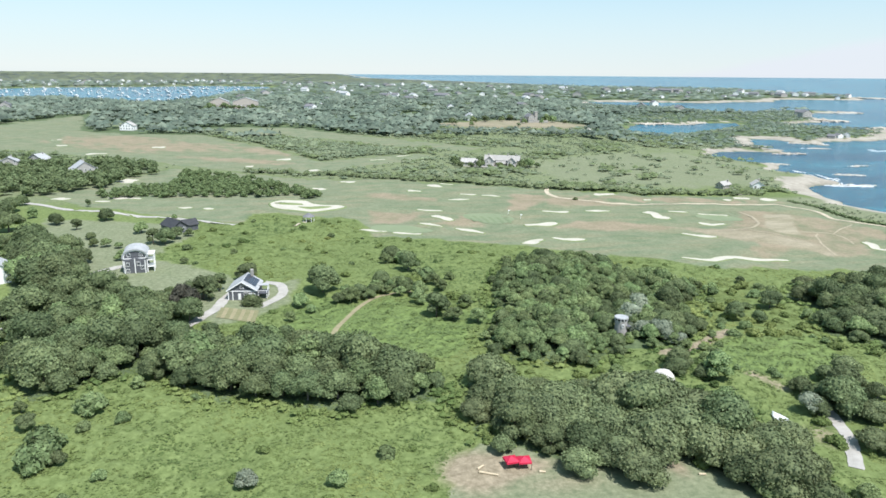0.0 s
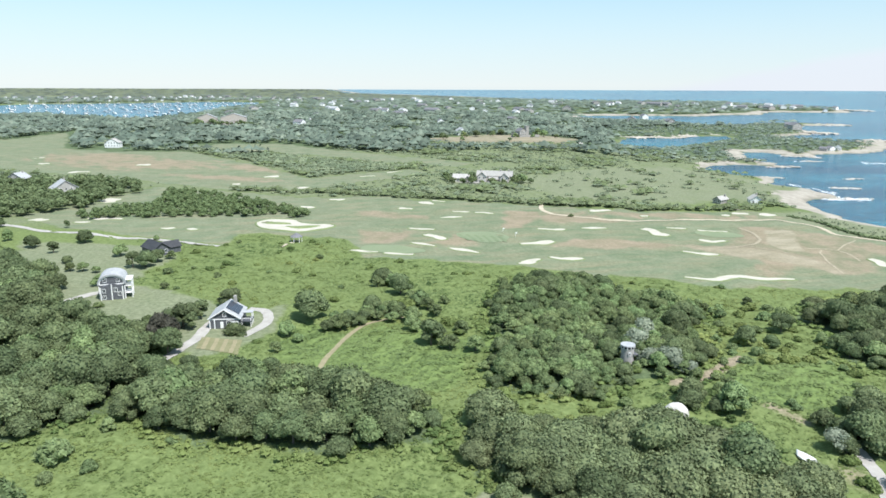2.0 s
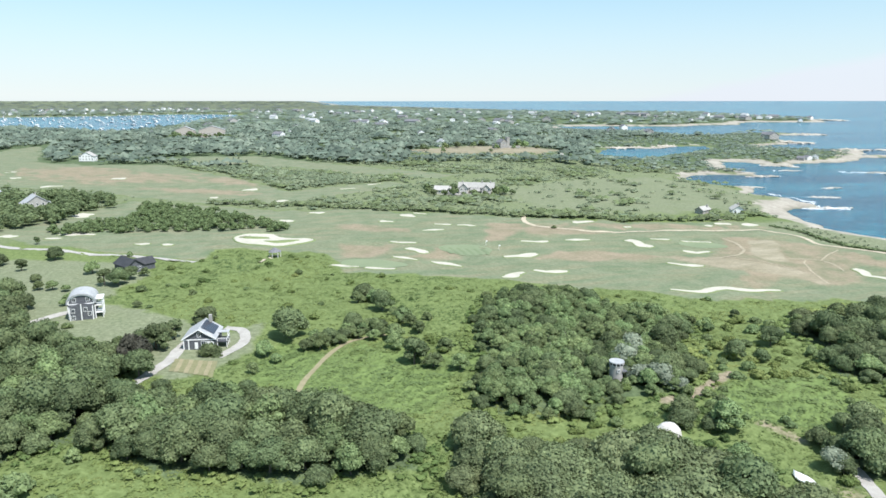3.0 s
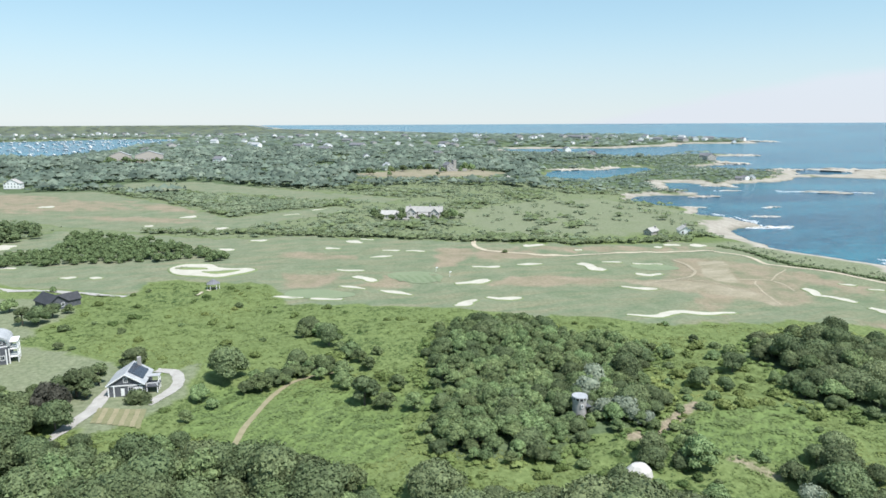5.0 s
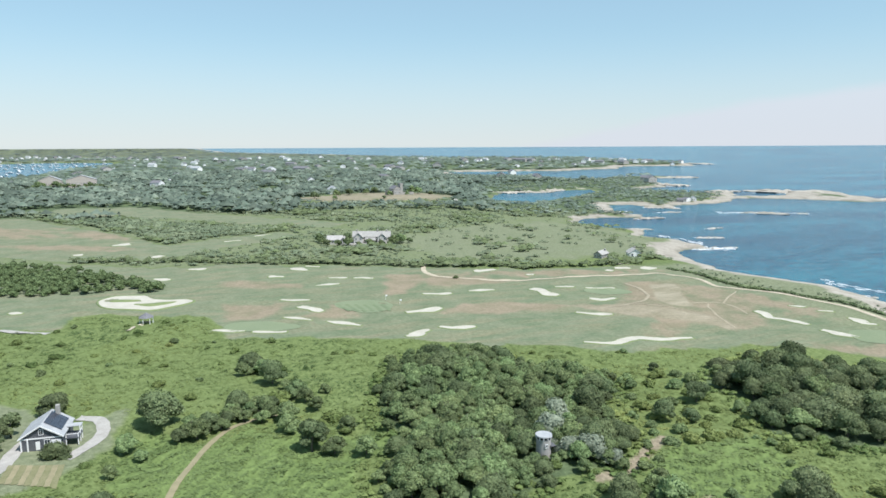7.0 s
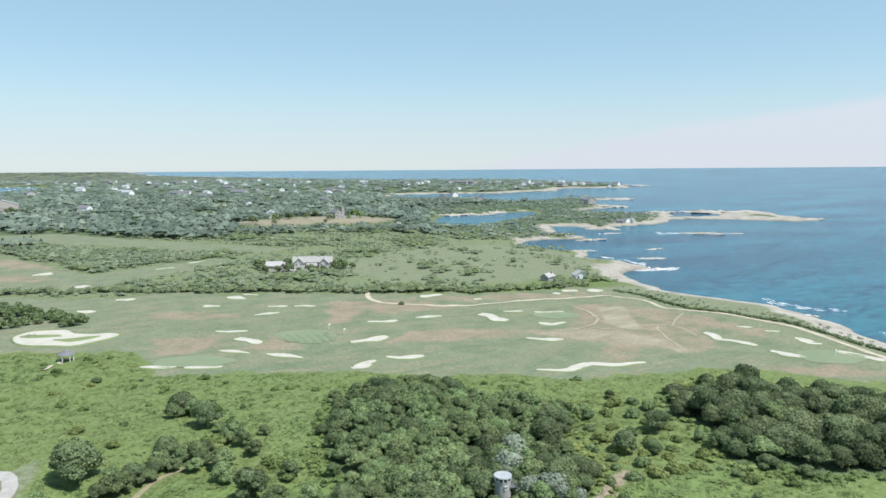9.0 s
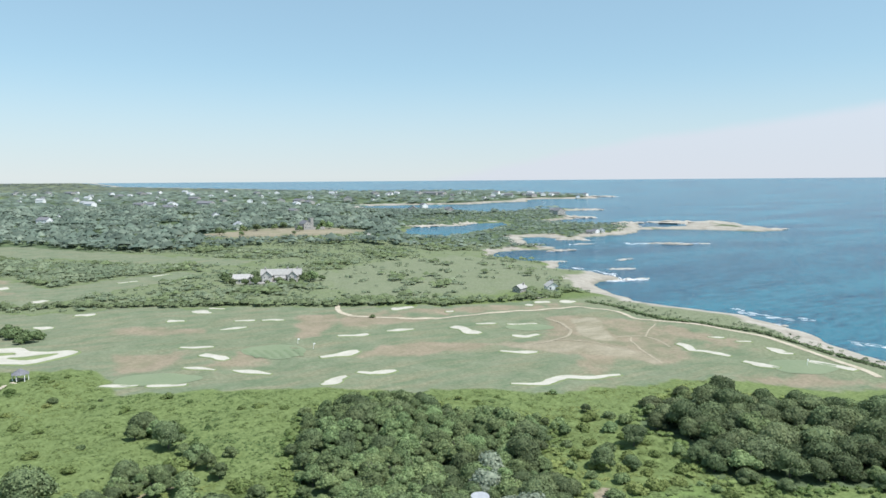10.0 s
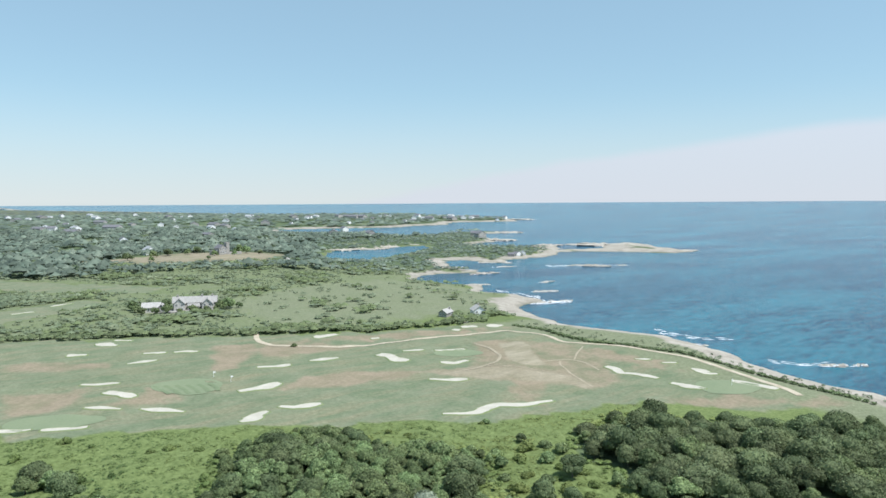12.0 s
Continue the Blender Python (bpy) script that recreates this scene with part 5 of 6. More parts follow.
def wild_ok(p, coast=22, turf=3):
    x, y = p[:, 0], p[:, 1]
    ok = (shore(x, y) > np.where((x > 330) & (y > 430), 9 + 7 * smoothstep(560, 640, y) + 16 * smoothstep(1300, 1400, y), coast)) & (inside_distance(x, y, FAIRWAY_BACK) < -turf) & (((x + 90) / 62) ** 2 + ((y - 1165) / 45) ** 2 > 1) & (((x + 172) / 26) ** 2 + ((y - 795) / 30) ** 2 > 1) & ((y > 400) | (x > -55)) & (inside_distance(x, y, GOLF) < -turf) & (inside_distance(x, y, FAIRWAY_FAR) < -turf)
    return ok


BAY_SHORE = [(560, 1180), (800, 1180), (820, 1400), (690, 1440), (580, 1480)]


def low_growth(p):
    """Open shores and headlands where only low bushes grow."""
    x, y = p[:, 0], p[:, 1]
    low = (inside_distance(x + 12, y + 22, POND) > -4) | (inside_distance(x + 10, y + 34, CLEARING) > -6) | (inside_distance(x, y, BAY_SHORE) > 0)
    return low | ((x > 470) & (y < 1320) & (shore(x, y) < 130)) | ((x > 330) & (y < 800))


def wedge_points(count, r0, r1, a0, a1, seed):
    """Points spread over a stretch of the far country, evenly by area."""
    rs = np.random.RandomState(seed)
    r = np.sqrt(rs.uniform(r0 * r0, r1 * r1, count))
    a = np.radians(rs.uniform(a0, a1, count))
    return np.stack([CX + r * np.sin(a), CY + r * np.cos(a)], 1)


# heath between the turf and the woods
p = wedge_points(24000, 330, 740, -30, 52, 51)
p = p[wild_ok(p) & ((inside_distance(p[:, 0], p[:, 1], HEATH) < 0) | (ripple(p[:, 0], p[:, 1], 30, 8) > 0.25)) & (p[:, 1] > 345) & (inside_distance(p[:, 0], p[:, 1], WOOD_H) < 0)]
dense = ripple(p[:, 0], p[:, 1], 75, 9) + 0.6 * ripple(p[:, 0], p[:, 1], 24, 19)
seaward = smoothstep(110, 60, shore(p[:, 0], p[:, 1])) * (p[:, 1] < 600)
keep = dense - 0.7 * seaward > np.random.RandomState(50).uniform(-1.1, 0.7, len(dense))
p, dense = p[keep], dense[keep]
thick = dense > 0.62
lump_field("thicket", p[thick], 2.5, 0.75, M_LEAF_DARK, "dense dark green thicket on the heath", "scrub", 60, 6, 0.9)
p, dense = p[~thick], dense[~thick]
lump_field("heath_scrub", p, 1.1 + 1.5 * smoothstep(-0.3, 0.8, dense), 0.6, M_HEATH, "green coastal heath and thicket", "scrub", 52, 5, 0.9)
# woods round the inlet and inland
p = wedge_points(21000, 680, 1500, -36, 45, 53)
p = p[wild_ok(p, 12, 8) & (inside_distance(p[:, 0], p[:, 1], CLEARING) < 0)]
low = low_growth(p) & (shore(p[:, 0], p[:, 1]) > 9)
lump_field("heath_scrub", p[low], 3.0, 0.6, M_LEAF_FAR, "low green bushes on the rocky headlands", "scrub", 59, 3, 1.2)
p = p[~low_growth(p)]
p = p[glade(p[:, 0], p[:, 1]) < 0.5]
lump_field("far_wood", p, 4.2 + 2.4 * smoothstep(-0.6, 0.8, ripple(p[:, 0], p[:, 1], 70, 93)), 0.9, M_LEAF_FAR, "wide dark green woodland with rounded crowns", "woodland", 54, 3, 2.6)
p = wedge_points(9000, 1500, 3000, -36, 45, 55)
p = p[wild_ok(p, 30, 8) & (glade(p[:, 0], p[:, 1]) < 0.5)]
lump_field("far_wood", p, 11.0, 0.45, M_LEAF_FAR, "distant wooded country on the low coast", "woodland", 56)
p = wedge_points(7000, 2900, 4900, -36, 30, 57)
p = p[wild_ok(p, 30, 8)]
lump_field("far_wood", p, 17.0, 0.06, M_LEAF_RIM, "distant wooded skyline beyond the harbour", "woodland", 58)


lump_field("hedgerow", along([(262, 343), (250, 348), (203, 359), (144, 389), (101, 417), (79, 423), (45, 443), (20, 455), (-30, 478)], 1.0, 1.8, 61), 2.2, 0.8, M_LEAF_OLIVE, "dense green hedgerow along the turf", "hedge", 62, 9, 0.8)
p = along([(x + 9, y) for x, y in HEDGE_COAST], 1.6, 3.6, 68)
lump_field("heath_scrub", p[shore(p[:, 0], p[:, 1]) > 12], 0.8, 0.7, M_HEATH, "low bushes on the grassy bank above the beach", "scrub", 69, 8, 0.5)
lump_field("hedgerow", along(HEDGE_COAST, 0.5, 0.55, 63), 0.85, 0.85, M_LEAF_DARK, "low dark hedge between track and beach", "hedge", 64, 9, 0.6)
lump_field("hedgerow", np.array(scatter([(-150, 778), (-87, 767), (-9, 627), (25, 534), (57, 560), (105, 578), (60, 622), (0, 692), (-80, 782)], 3.2, 65, 0)), 2.6, 0.8, M_HEATH, "dense green thicket between fairways", "hedge", 66, 6, 1.0)

# ---- houses ----


def gable_walls(w, d, h, rh):
    """House walls as one closed shell: gables at the two ends of the depth, ridge along y."""
    bm = bmesh.new()
    pr = ((-w / 2, 0), (w / 2, 0), (w / 2, h), (0, h + rh), (-w / 2, h))
    a = [bm.verts.new((x, -d / 2, z - (0.5 if z == 0 else 0))) for x, z in pr]
    b = [bm.verts.new((x, d / 2, z - (0.5 if z == 0 else 0))) for x, z in pr]
    bm.faces.new(a)
    bm.faces.new(b[::-1])
    for k in range(5):
        bm.faces.new((a[k], b[k], b[(k + 1) % 5], a[(k + 1) % 5]))
    bmesh.ops.recalc_face_normals(bm, faces=bm.faces)
    return bm


def gable_roof(w, d, h, rh, over=0.45, thick=0.22):
    bm = bmesh.new()
    s = rh / (w / 2)
    for sg in (-1, 1):
        ex = sg * (w / 2 + over)
        ez = h - over * s
        lo = [(ex, ez), (0, h + rh)]
        v = [bm.verts.new((x, y, z + t)) for y in (-d / 2 - over, d / 2 + over) for t in (0.02, thick) for x, z in lo]
        for q in ((0, 1, 3, 2), (4, 6, 7, 5), (0, 2, 6, 4), (1, 5, 7, 3), (2, 3, 7, 6), (0, 4, 5, 1)):
            bm.faces.new([v[i] for i in q])
    bmesh.ops.recalc_face_normals(bm, faces=bm.faces)
    return bm


def window(parent, x, y, z, w, h, face="front"):
    """A framed window on the front, back, left or right wall."""
    turn = {"front": 0, "back": 180, "left": -90, "right": 90}[face]
    bm = bmesh.new()
    f = 0.12
    for a in ((-w / 2 - f, -w / 2, -h / 2 - f, h / 2 + f), (w / 2, w / 2 + f, -h / 2 - f, h / 2 + f), (-w / 2, w / 2, h / 2, h / 2 + f), (-w / 2, w / 2, -h / 2 - f, -h / 2), (-0.03, 0.03, -h / 2, h / 2)):
        box(bm, a[0], a[1], -0.09, 0.02, a[2], a[3])
    fr = part("window", bm, M_WHITE, parent)
    fr.matrix_basis = pose(x, y, z, 0, 0, turn)
    part("pane", boxed(-w / 2, w / 2, -0.04, -0.015, -h / 2, h / 2), M_GLASS, fr)
    return fr


def house(at, turn, w, d, h, rh, wall, roof, label, rows=1, chimney=True, name="house", group=""):
    ob = thing(name, at, label, "house", group, turn)
    part("wall", gable_walls(w, d, h, rh), wall, ob)
    part("roof", gable_roof(w, d, h, rh), roof, ob)
    for r in range(rows):
        z = 1.6 + 2.8 * r
        n = max(2, int(w / 3))
        for k in range(n):
            window(ob, -w / 2 + w * (k + 0.5) / n, -d / 2 - 0.01, z, 0.95, 1.35, "front")
        n = max(2, int(d / 3.4))
        for k in range(n):
            window(ob, w / 2 + 0.01, -d / 2 + d * (k + 0.5) / n, z, 0.95, 1.35, "right")
            window(ob, -w / 2 - 0.01, -d / 2 + d * (k + 0.5) / n, z, 0.95, 1.35, "left")
    if chimney:
        part("chimney", boxed(0.6, 1.4, d * 0.28, d * 0.28 + 0.8, h, h + rh + 0.9, bevel=0.04), M_STONE, ob)
    return ob


# grey shingled house with solar panels
g = ground_at(-14, 206)
h1 = thing("house", (-14.2, 207.2, g), "grey shingled cottage with white trim and solar panels", "house", "", -8)
part("wall", gable_walls(9.6, 11.0, 3.4, 2.8), M_SHINGLE, h1)
part("roof", gable_roof(9.6, 11.0, 3.4, 2.8, 0.5), M_ROOF_PALE, h1)
sl = math.atan2(2.8, 4.8)
for i in range(4):
    for j in range(3):
        sol = boxed(0.35 + j * 1.55, 1.85 + j * 1.55, -3.6 + i * 2.0, -1.65 + i * 2.0, 0.0, 0.06)
        bmesh.ops.rotate(sol, verts=sol.verts, cent=(0, 0, 0), matrix=Matrix.Rotation(sl, 3, "Y"))
        bmesh.ops.translate(sol, verts=sol.verts, vec=(0, 0, 3.4 + 2.8 + 0.36))
        part("solar_panel", sol, M_SOLAR, h1, "dark blue solar panel on the roof slope")
part("chimney", boxed(1.2, 2.2, 4.0, 5.0, 4.0, 7.9, bevel=0.05), M_STONE, h1)
bm = bmesh.new()
for sg in (-1, 1):
    v = [bm.verts.new(c) for c in ((sg * 5.3, -6.01, 3.05), (0, -6.01, 6.15), (0, -6.01, 6.5), (sg * 5.3, -6.01, 3.4), (sg * 5.3, -6.12, 3.05), (0, -6.12, 6.15), (0, -6.12, 6.5), (sg * 5.3, -6.12, 3.4))]
    for q in ((0, 1, 2, 3), (7, 6, 5, 4), (3, 2, 6, 7), (0, 4, 5, 1)):
        bm.faces.new([v[i] for i in q])
bmesh.ops.recalc_face_normals(bm, faces=bm.faces)
part("rake_trim", bm, M_WHITE, h1, "white rake boards")
part("frieze_trim", boxed(-4.85, 4.85, -5.62, -5.51, 2.95, 3.25), M_WHITE, h1)
window(h1, 0, -5.51, 4.6, 0.9, 1.2)
window(h1, 1.3, -5.51, 1.9, 1.2, 1.3)
part("garage_door", boxed(2.2, 4.5, -5.6, -5.51, 0.1, 2.5, bevel=0.02), M_WHITE, h1, "white garage door")
part("door", boxed(-1.4, -0.4, -5.6, -5.51, 0.2, 2.3, bevel=0.02), M_WHITE, h1)
for x in (-4.7, -3.2):
    part("corner_post", boxed(x - 0.15, x + 0.15, -5.75, -5.52, 0, 3.0), M_WHITE, h1)
for y in (-3.5, 0.0, 3.2):
    window(h1, -4.81, y, 1.9, 1.0, 1.4, "left")
deck = part("deck", boxed(4.9, 8.2, -3.6, 1.2, 1.5, 1.75), M_SHINGLE, h1, "raised grey side deck")
part("porch_roof", boxed(4.7, 8.3, -1.0, 1.4, 3.6, 3.8, bevel=0.05), M_ROOF_PALE, h1)
for x, y in ((5.1, -3.4), (8.0, -3.4), (8.0, 1.0), (8.0, -1.0)):
    part("deck_post", boxed(x - 0.1, x + 0.1, y - 0.1, y + 0.1, -0.3, 3.6 if y > -2 else 2.7), M_WHITE, h1)
part("deck_rail", boxed(5.0, 8.1, -3.5, -3.4, 2.55, 2.7), M_WHITE, h1)
part("deck_rail", boxed(8.05, 8.15, -3.5, 1.1, 2.55, 2.7), M_WHITE, h1)
h1.scale = (0.86, 0.86, 0.9)
hb = thing("box_hedge", (-12.2, 198.6, ground_at(-12.2, 198.6)), "large clipped dark hedge in front of the cottage", "hedge", "", -6)
new("leaves", crown_mesh("leaves", 900, M_LEAF_DARK, 2.9, -0.3, 2.9, 12, 700, 0.36, (0, 0), 0.95, 0.1)).parent = hb
part("stem", boxed(-0.12, 0.12, -0.12, 0.12, -0.4, 1.2), M_BARK, hb)
hb.scale = (1.2, 0.75, 1.25)

# tall shingled house with a curved gambrel gable
g = ground_at(-50, 240)
h2 = thing("house", (-52.2, 243.0, g), "tall dark shingled house with white curved gable", "house", "", 6)


def arch_profile(w, h, rh, n=12):
    return [(-w / 2, 0), (w / 2, 0)] + [(w / 2 * math.cos(k / n * math.pi), h + rh * math.sin(k / n * math.pi) ** 0.75) for k in range(n + 1)]


def prism(profile, y0, y1):
    bm = bmesh.new()
    a, b = [bm.verts.new((x, y0, z)) for x, z in profile], [bm.verts.new((x, y1, z)) for x, z in profile]
    bm.faces.new(a)
    bm.faces.new(b[::-1])
    m = len(profile)
    for k in range(m):
        bm.faces.new((a[k], b[k], b[(k + 1) % m], a[(k + 1) % m]))
    bmesh.ops.recalc_face_normals(bm, faces=bm.faces)
    return bm


part("wall", prism(arch_profile(8.6, 5.6, 3.2), -4.5, 5.0), M_SHINGLE, h2)
outer, inner = arch_profile(9.6, 5.6, 3.75)[2:], arch_profile(8.7, 5.6, 3.25)[2:]
part("roof", prism(outer + inner[::-1], -5.0, 5.4), M_ROOF_PALE, h2)
trim_out, trim_in = arch_profile(8.9, 5.6, 3.35)[2:], arch_profile(7.9, 5.6, 2.85)[2:]
part("arch_trim", prism(trim_out + trim_in[::-1], -4.66, -4.52), M_WHITE, h2, "white arched gable trim")
part("band_trim", boxed(-4.2, 4.2, -4.64, -4.52, 5.4, 5.75), M_WHITE, h2)
part("bay", prism([(-3.6, -0.4), (0, -0.4), (0, 6.0), (-3.6, 5.0)], -6.2, -4.4), M_SHINGLE, h2, "dark shingled projecting bay")
part("bay", prism([(0.05, -0.4), (3.6, -0.4), (3.6, 5.0), (0.05, 6.0)], -5.6, -4.4), M_SHINGLE, h2, "dark shingled projecting bay")
for x, y in ((-3.7, -6.25), (0.02, -6.25), (3.65, -5.65), (-4.35, -4.6), (4.35, -4.6)):
    part("corner_board", boxed(x - 0.16, x + 0.16, y, y + 0.2, -0.2, 5.9 if abs(x) < 1 else 4.9), M_WHITE, h2)
for x, z, y in ((-2.6, 3.7, -6.21), (-2.6, 1.2, -6.21), (1.3, 3.7, -5.61), (2.6, 2.2, -5.61), (-2.2, 7.1, -4.51), (2.2, 7.1, -4.51)):
    window(h2, x, y, z, 1.0, 1.3)
for z in (1.6, 4.2):
    part("balcony", boxed(4.35, 6.8, -3.6, 2.0, z, z + 0.25), M_WHITE, h2, "white side balcony")
    part("balcony_rail", boxed(6.65, 6.8, -3.6, 2.0, z + 0.95, z + 1.1), M_WHITE, h2)
    part("balcony_rail", boxed(4.4, 6.8, -3.6, -3.48, z + 0.95, z + 1.1), M_WHITE, h2)
for y in (-3.5, -0.8, 1.9):
    part("balcony_post", boxed(6.6, 6.8, y - 0.1, y + 0.1, -0.2, 6.6), M_WHITE, h2)
part("balcony_roof", boxed(4.3, 7.0, -3.8, 2.2, 6.6, 6.8), M_WHITE, h2)

h2.scale = (0.86, 0.86, 0.88)

# low dark house with two roofs
g = ground_at(-48, 302)
h3 = thing("house", (-49, 303, g), "low dark weathered house with crossed gable roofs", "house", "", 35)
part("wall", gable_walls(8, 13, 2.8, 2.6), M_SHINGLE, h3)
part("roof", gable_roof(8, 13, 2.8, 2.6, 0.6), M_ROOF_DARK, h3)
wg = gable_walls(6, 9, 2.6, 2.2)
bmesh.ops.rotate(wg, verts=wg.verts, cent=(0, 0, 0), matrix=Matrix.Rotation(radians(90), 3, "Z"))
bmesh.ops.translate(wg, verts=wg.verts, vec=(6, -2, 0))
part("wing_wall", wg, M_SHINGLE, h3)
wr = gable_roof(6, 9, 2.6, 2.2, 0.5)
bmesh.ops.rotate(wr, verts=wr.verts, cent=(0, 0, 0), matrix=Matrix.Rotation(radians(90), 3, "Z"))
bmesh.ops.translate(wr, verts=wr.verts, vec=(6, -2, 0))
part("wing_roof", wr, M_ROOF_DARK, h3)
h3.scale = (0.82, 0.82, 0.9)
for x in (-2.2, 2.0):
    window(h3, x, -6.51, 1.6, 1.2, 1.3)

# small shelter by the turf
g = ground_at(7.3, 314)
gz = thing("garden_shelter", (7.3, 313, g), "small open shelter with a pale hipped roof", "shelter")
bm = bmesh.new()
bmesh.ops.create_cone(bm, cap_ends=True, segments=6, radius1=3.0, radius2=0.15, depth=1.7, matrix=Matrix.Translation((0, 0, 3.2)))
part("roof", bm, M_ROOF, gz)
for k in range(6):
    a = k * 1.0472
    part("post", boxed(2.3 * math.cos(a) - 0.1, 2.3 * math.cos(a) + 0.1, 2.3 * math.sin(a) - 0.1, 2.3 * math.sin(a) + 0.1, -0.3, 2.4), M_WHITE, gz)
part("bench", boxed(-1.6, 1.6, 1.2, 1.7, 0, 0.45, bevel=0.03), M_WOOD, gz)

# round stone tower house in the wood
g = ground_at(84.5, 156)
tw = thing("tower_house", (84.6, 156.5, g), "round pale grey tower house with a flat overhanging roof", "tower")
bm = bmesh.new()
bmesh.ops.create_cone(bm, cap_ends=True, segments=28, radius1=1.85, radius2=1.75, depth=5.6, matrix=Matrix.Translation((0, 0, 2.6)))
part("wall", bm, M_SHINGLE_LIGHT, tw)
bm = bmesh.new()
bmesh.ops.create_cone(bm, cap_ends=True, segments=28, radius1=2.05, radius2=2.0, depth=0.26, matrix=Matrix.Translation((0, 0, 5.5)))
part("roof", bm, M_ROOF_PALE, tw)
# Added dark ring: the cap's shadow on the wall, put in as colour.
bm = bmesh.new()
bmesh.ops.create_cone(bm, cap_ends=True, segments=28, radius1=1.86, radius2=1.86, depth=0.5, matrix=Matrix.Translation((0, 0, 5.05)))
part("gallery", bm, M_DARK, tw, "dark ring painting the overhang's shade under the cap")
for k in range(12):
    a = k / 12 * 6.2832
    part("post", boxed(1.93 * math.cos(a) - 0.06, 1.93 * math.cos(a) + 0.06, 1.93 * math.sin(a) - 0.06, 1.93 * math.sin(a) + 0.06, 4.75, 5.4), M_WHITE, tw)
part("balcony", boxed(0.9, 2.4, -1.9, 0.4, 3.0, 3.2, bevel=0.03), M_SHINGLE, tw)
window(tw, -0.3, -1.84, 3.4, 0.55, 0.7)
part("porch", boxed(-0.4, 1.6, -2.6, -1.3, -0.2, 0.5, bevel=0.05), M_STONE, tw)
tw.scale = (0.9, 0.9, 0.92)
for k, x, y, s in (("shrub", 83.2, 153.6, 0.6), ("shrub", 85.6, 153.2, 0.55), ("lush", 84.4, 151.2, 0.6), ("shrub", 87.6, 153.4, 0.7), ("lush", 81.6, 152.2, 0.7), ("grey", 90.2, 154.6, 0.8), ("grey", 88.5, 159, 0.6), ("dark", 82, 160, 0.7), ("mid", 78.5, 123.8, 0.42), ("shrub", 82.5, 123.6, 0.9), ("dark", 77.2, 128.5, 0.55)):
    plant(k, x, y, s, random.Random(int(x * y)))

# pale dome shed
g = ground_at(81.5, 128)
dm = thing("dome_shed", (81.2, 128.3, g), "pale canvas dome shed among the trees", "shed")
bm = bmesh.new()
bmesh.ops.create_uvsphere(bm, u_segments=9, v_segments=6, radius=3.1)
bmesh.ops.delete(bm, geom=[v for v in bm.verts if v.co.z < -0.2], context="VERTS")
bmesh.ops.scale(bm, vec=(1.15, 0.9, 1.25), verts=bm.verts)
part("canvas", bm, M_CREAM, dm)
for k in range(6):
    a = k * 1.0472
    part("peg", boxed(3.6 * math.cos(a) - 0.08, 3.6 * math.cos(a) + 0.08, 2.9 * math.sin(a) - 0.08, 2.9 * math.sin(a) + 0.08, -0.3, 0.3), M_WOOD, dm)
dm.scale = (0.86, 0.8, 0.72)

# boat laid up ashore under a white cover
g = ground_at(96, 107.7)
bt = thing("boat", (96, 107.7, g), "white covered boat laid up on the grass", "boat", "", 10)
hull = []
for y, w, z in ((-3.4, 0.75, 0.5), (-2, 1.15, 0.4), (0, 1.3, 0.35), (1.8, 1.05, 0.4), (3.1, 0.45, 0.55), (3.7, 0.05, 0.8)):
    hull.append((y, w, z))
bm = bmesh.new()
rows = []
for y, w, z in hull:
    rows.append([bm.verts.new(c) for c in ((-w, y, 1.45), (-w * 0.75, y, z + 0.35), (0, y, z), (w * 0.75, y, z + 0.35), (w, y, 1.45))])
for a, b in zip(rows, rows[1:]):
    for k in range(4):
        bm.faces.new((a[k], a[k + 1], b[k + 1], b[k]))
bm.faces.new(rows[0][::-1])
part("hull", bm, M_WHITE, bt)
bm = bmesh.new()
rows = []
for y, w, z in hull:
    rows.append([bm.verts.new(c) for c in ((-w - 0.05, y, 1.35), (-w * 0.6, y, 1.8), (0, y, 2.15), (w * 0.6, y, 1.8), (w + 0.05, y, 1.35))])
for a, b in zip(rows, rows[1:]):
    for k in range(4):
        bm.faces.new((a[k], b[k], b[k + 1], a[k + 1]))
bm.faces.new(rows[0])
part("cover", bm, M_WHITE, bt, "white tarpaulin cover")
for y in (-2.2, 1.8):
    part("chock", boxed(-0.9, 0.9, y - 0.12, y + 0.12, -0.1, 0.75), M_WOOD, bt)
bt.scale = (0.9, 0.6, 0.72)

# red canopies, timber and stools on the lawn
for dx, dy, tn in ((-1.15, 0.3, 4), (1.15, -0.1, -6)):
    g = ground_at(38.2 + dx, 101)
    cp = thing("canopy_tent", (38.2 + dx, 101 + dy, g), "small bright red pop-up canopy on bare ground", "canopy", "red canopies", tn)
    bm = bmesh.new()
    v = [bm.verts.new(c) for c in ((-1.15, -1.15, 1.5), (1.15, -1.15, 1.5), (1.15, 1.15, 1.5), (-1.15, 1.15, 1.5), (0, 0, 2.15), (-1.15, -1.2, 1.2), (1.15, -1.2, 1.2), (1.2, 1.15, 1.2), (-1.2, 1.15, 1.2))]
    for q in ((0, 1, 4), (1, 2, 4), (2, 3, 4), (3, 0, 4), (0, 5, 6, 1), (1, 6, 7, 2), (2, 7, 8, 3), (3, 8, 5, 0)):
        bm.faces.new([v[i] for i in q])
    part("cloth", bm, M_RED, cp, "bright red cloth roof")
    for x in (-1.1, 1.1):
        for y in (-1.1, 1.1):
            part("pole", boxed(x - 0.03, x + 0.03, y - 0.03, y + 0.03, -0.1, 1.5), M_DARK, cp)
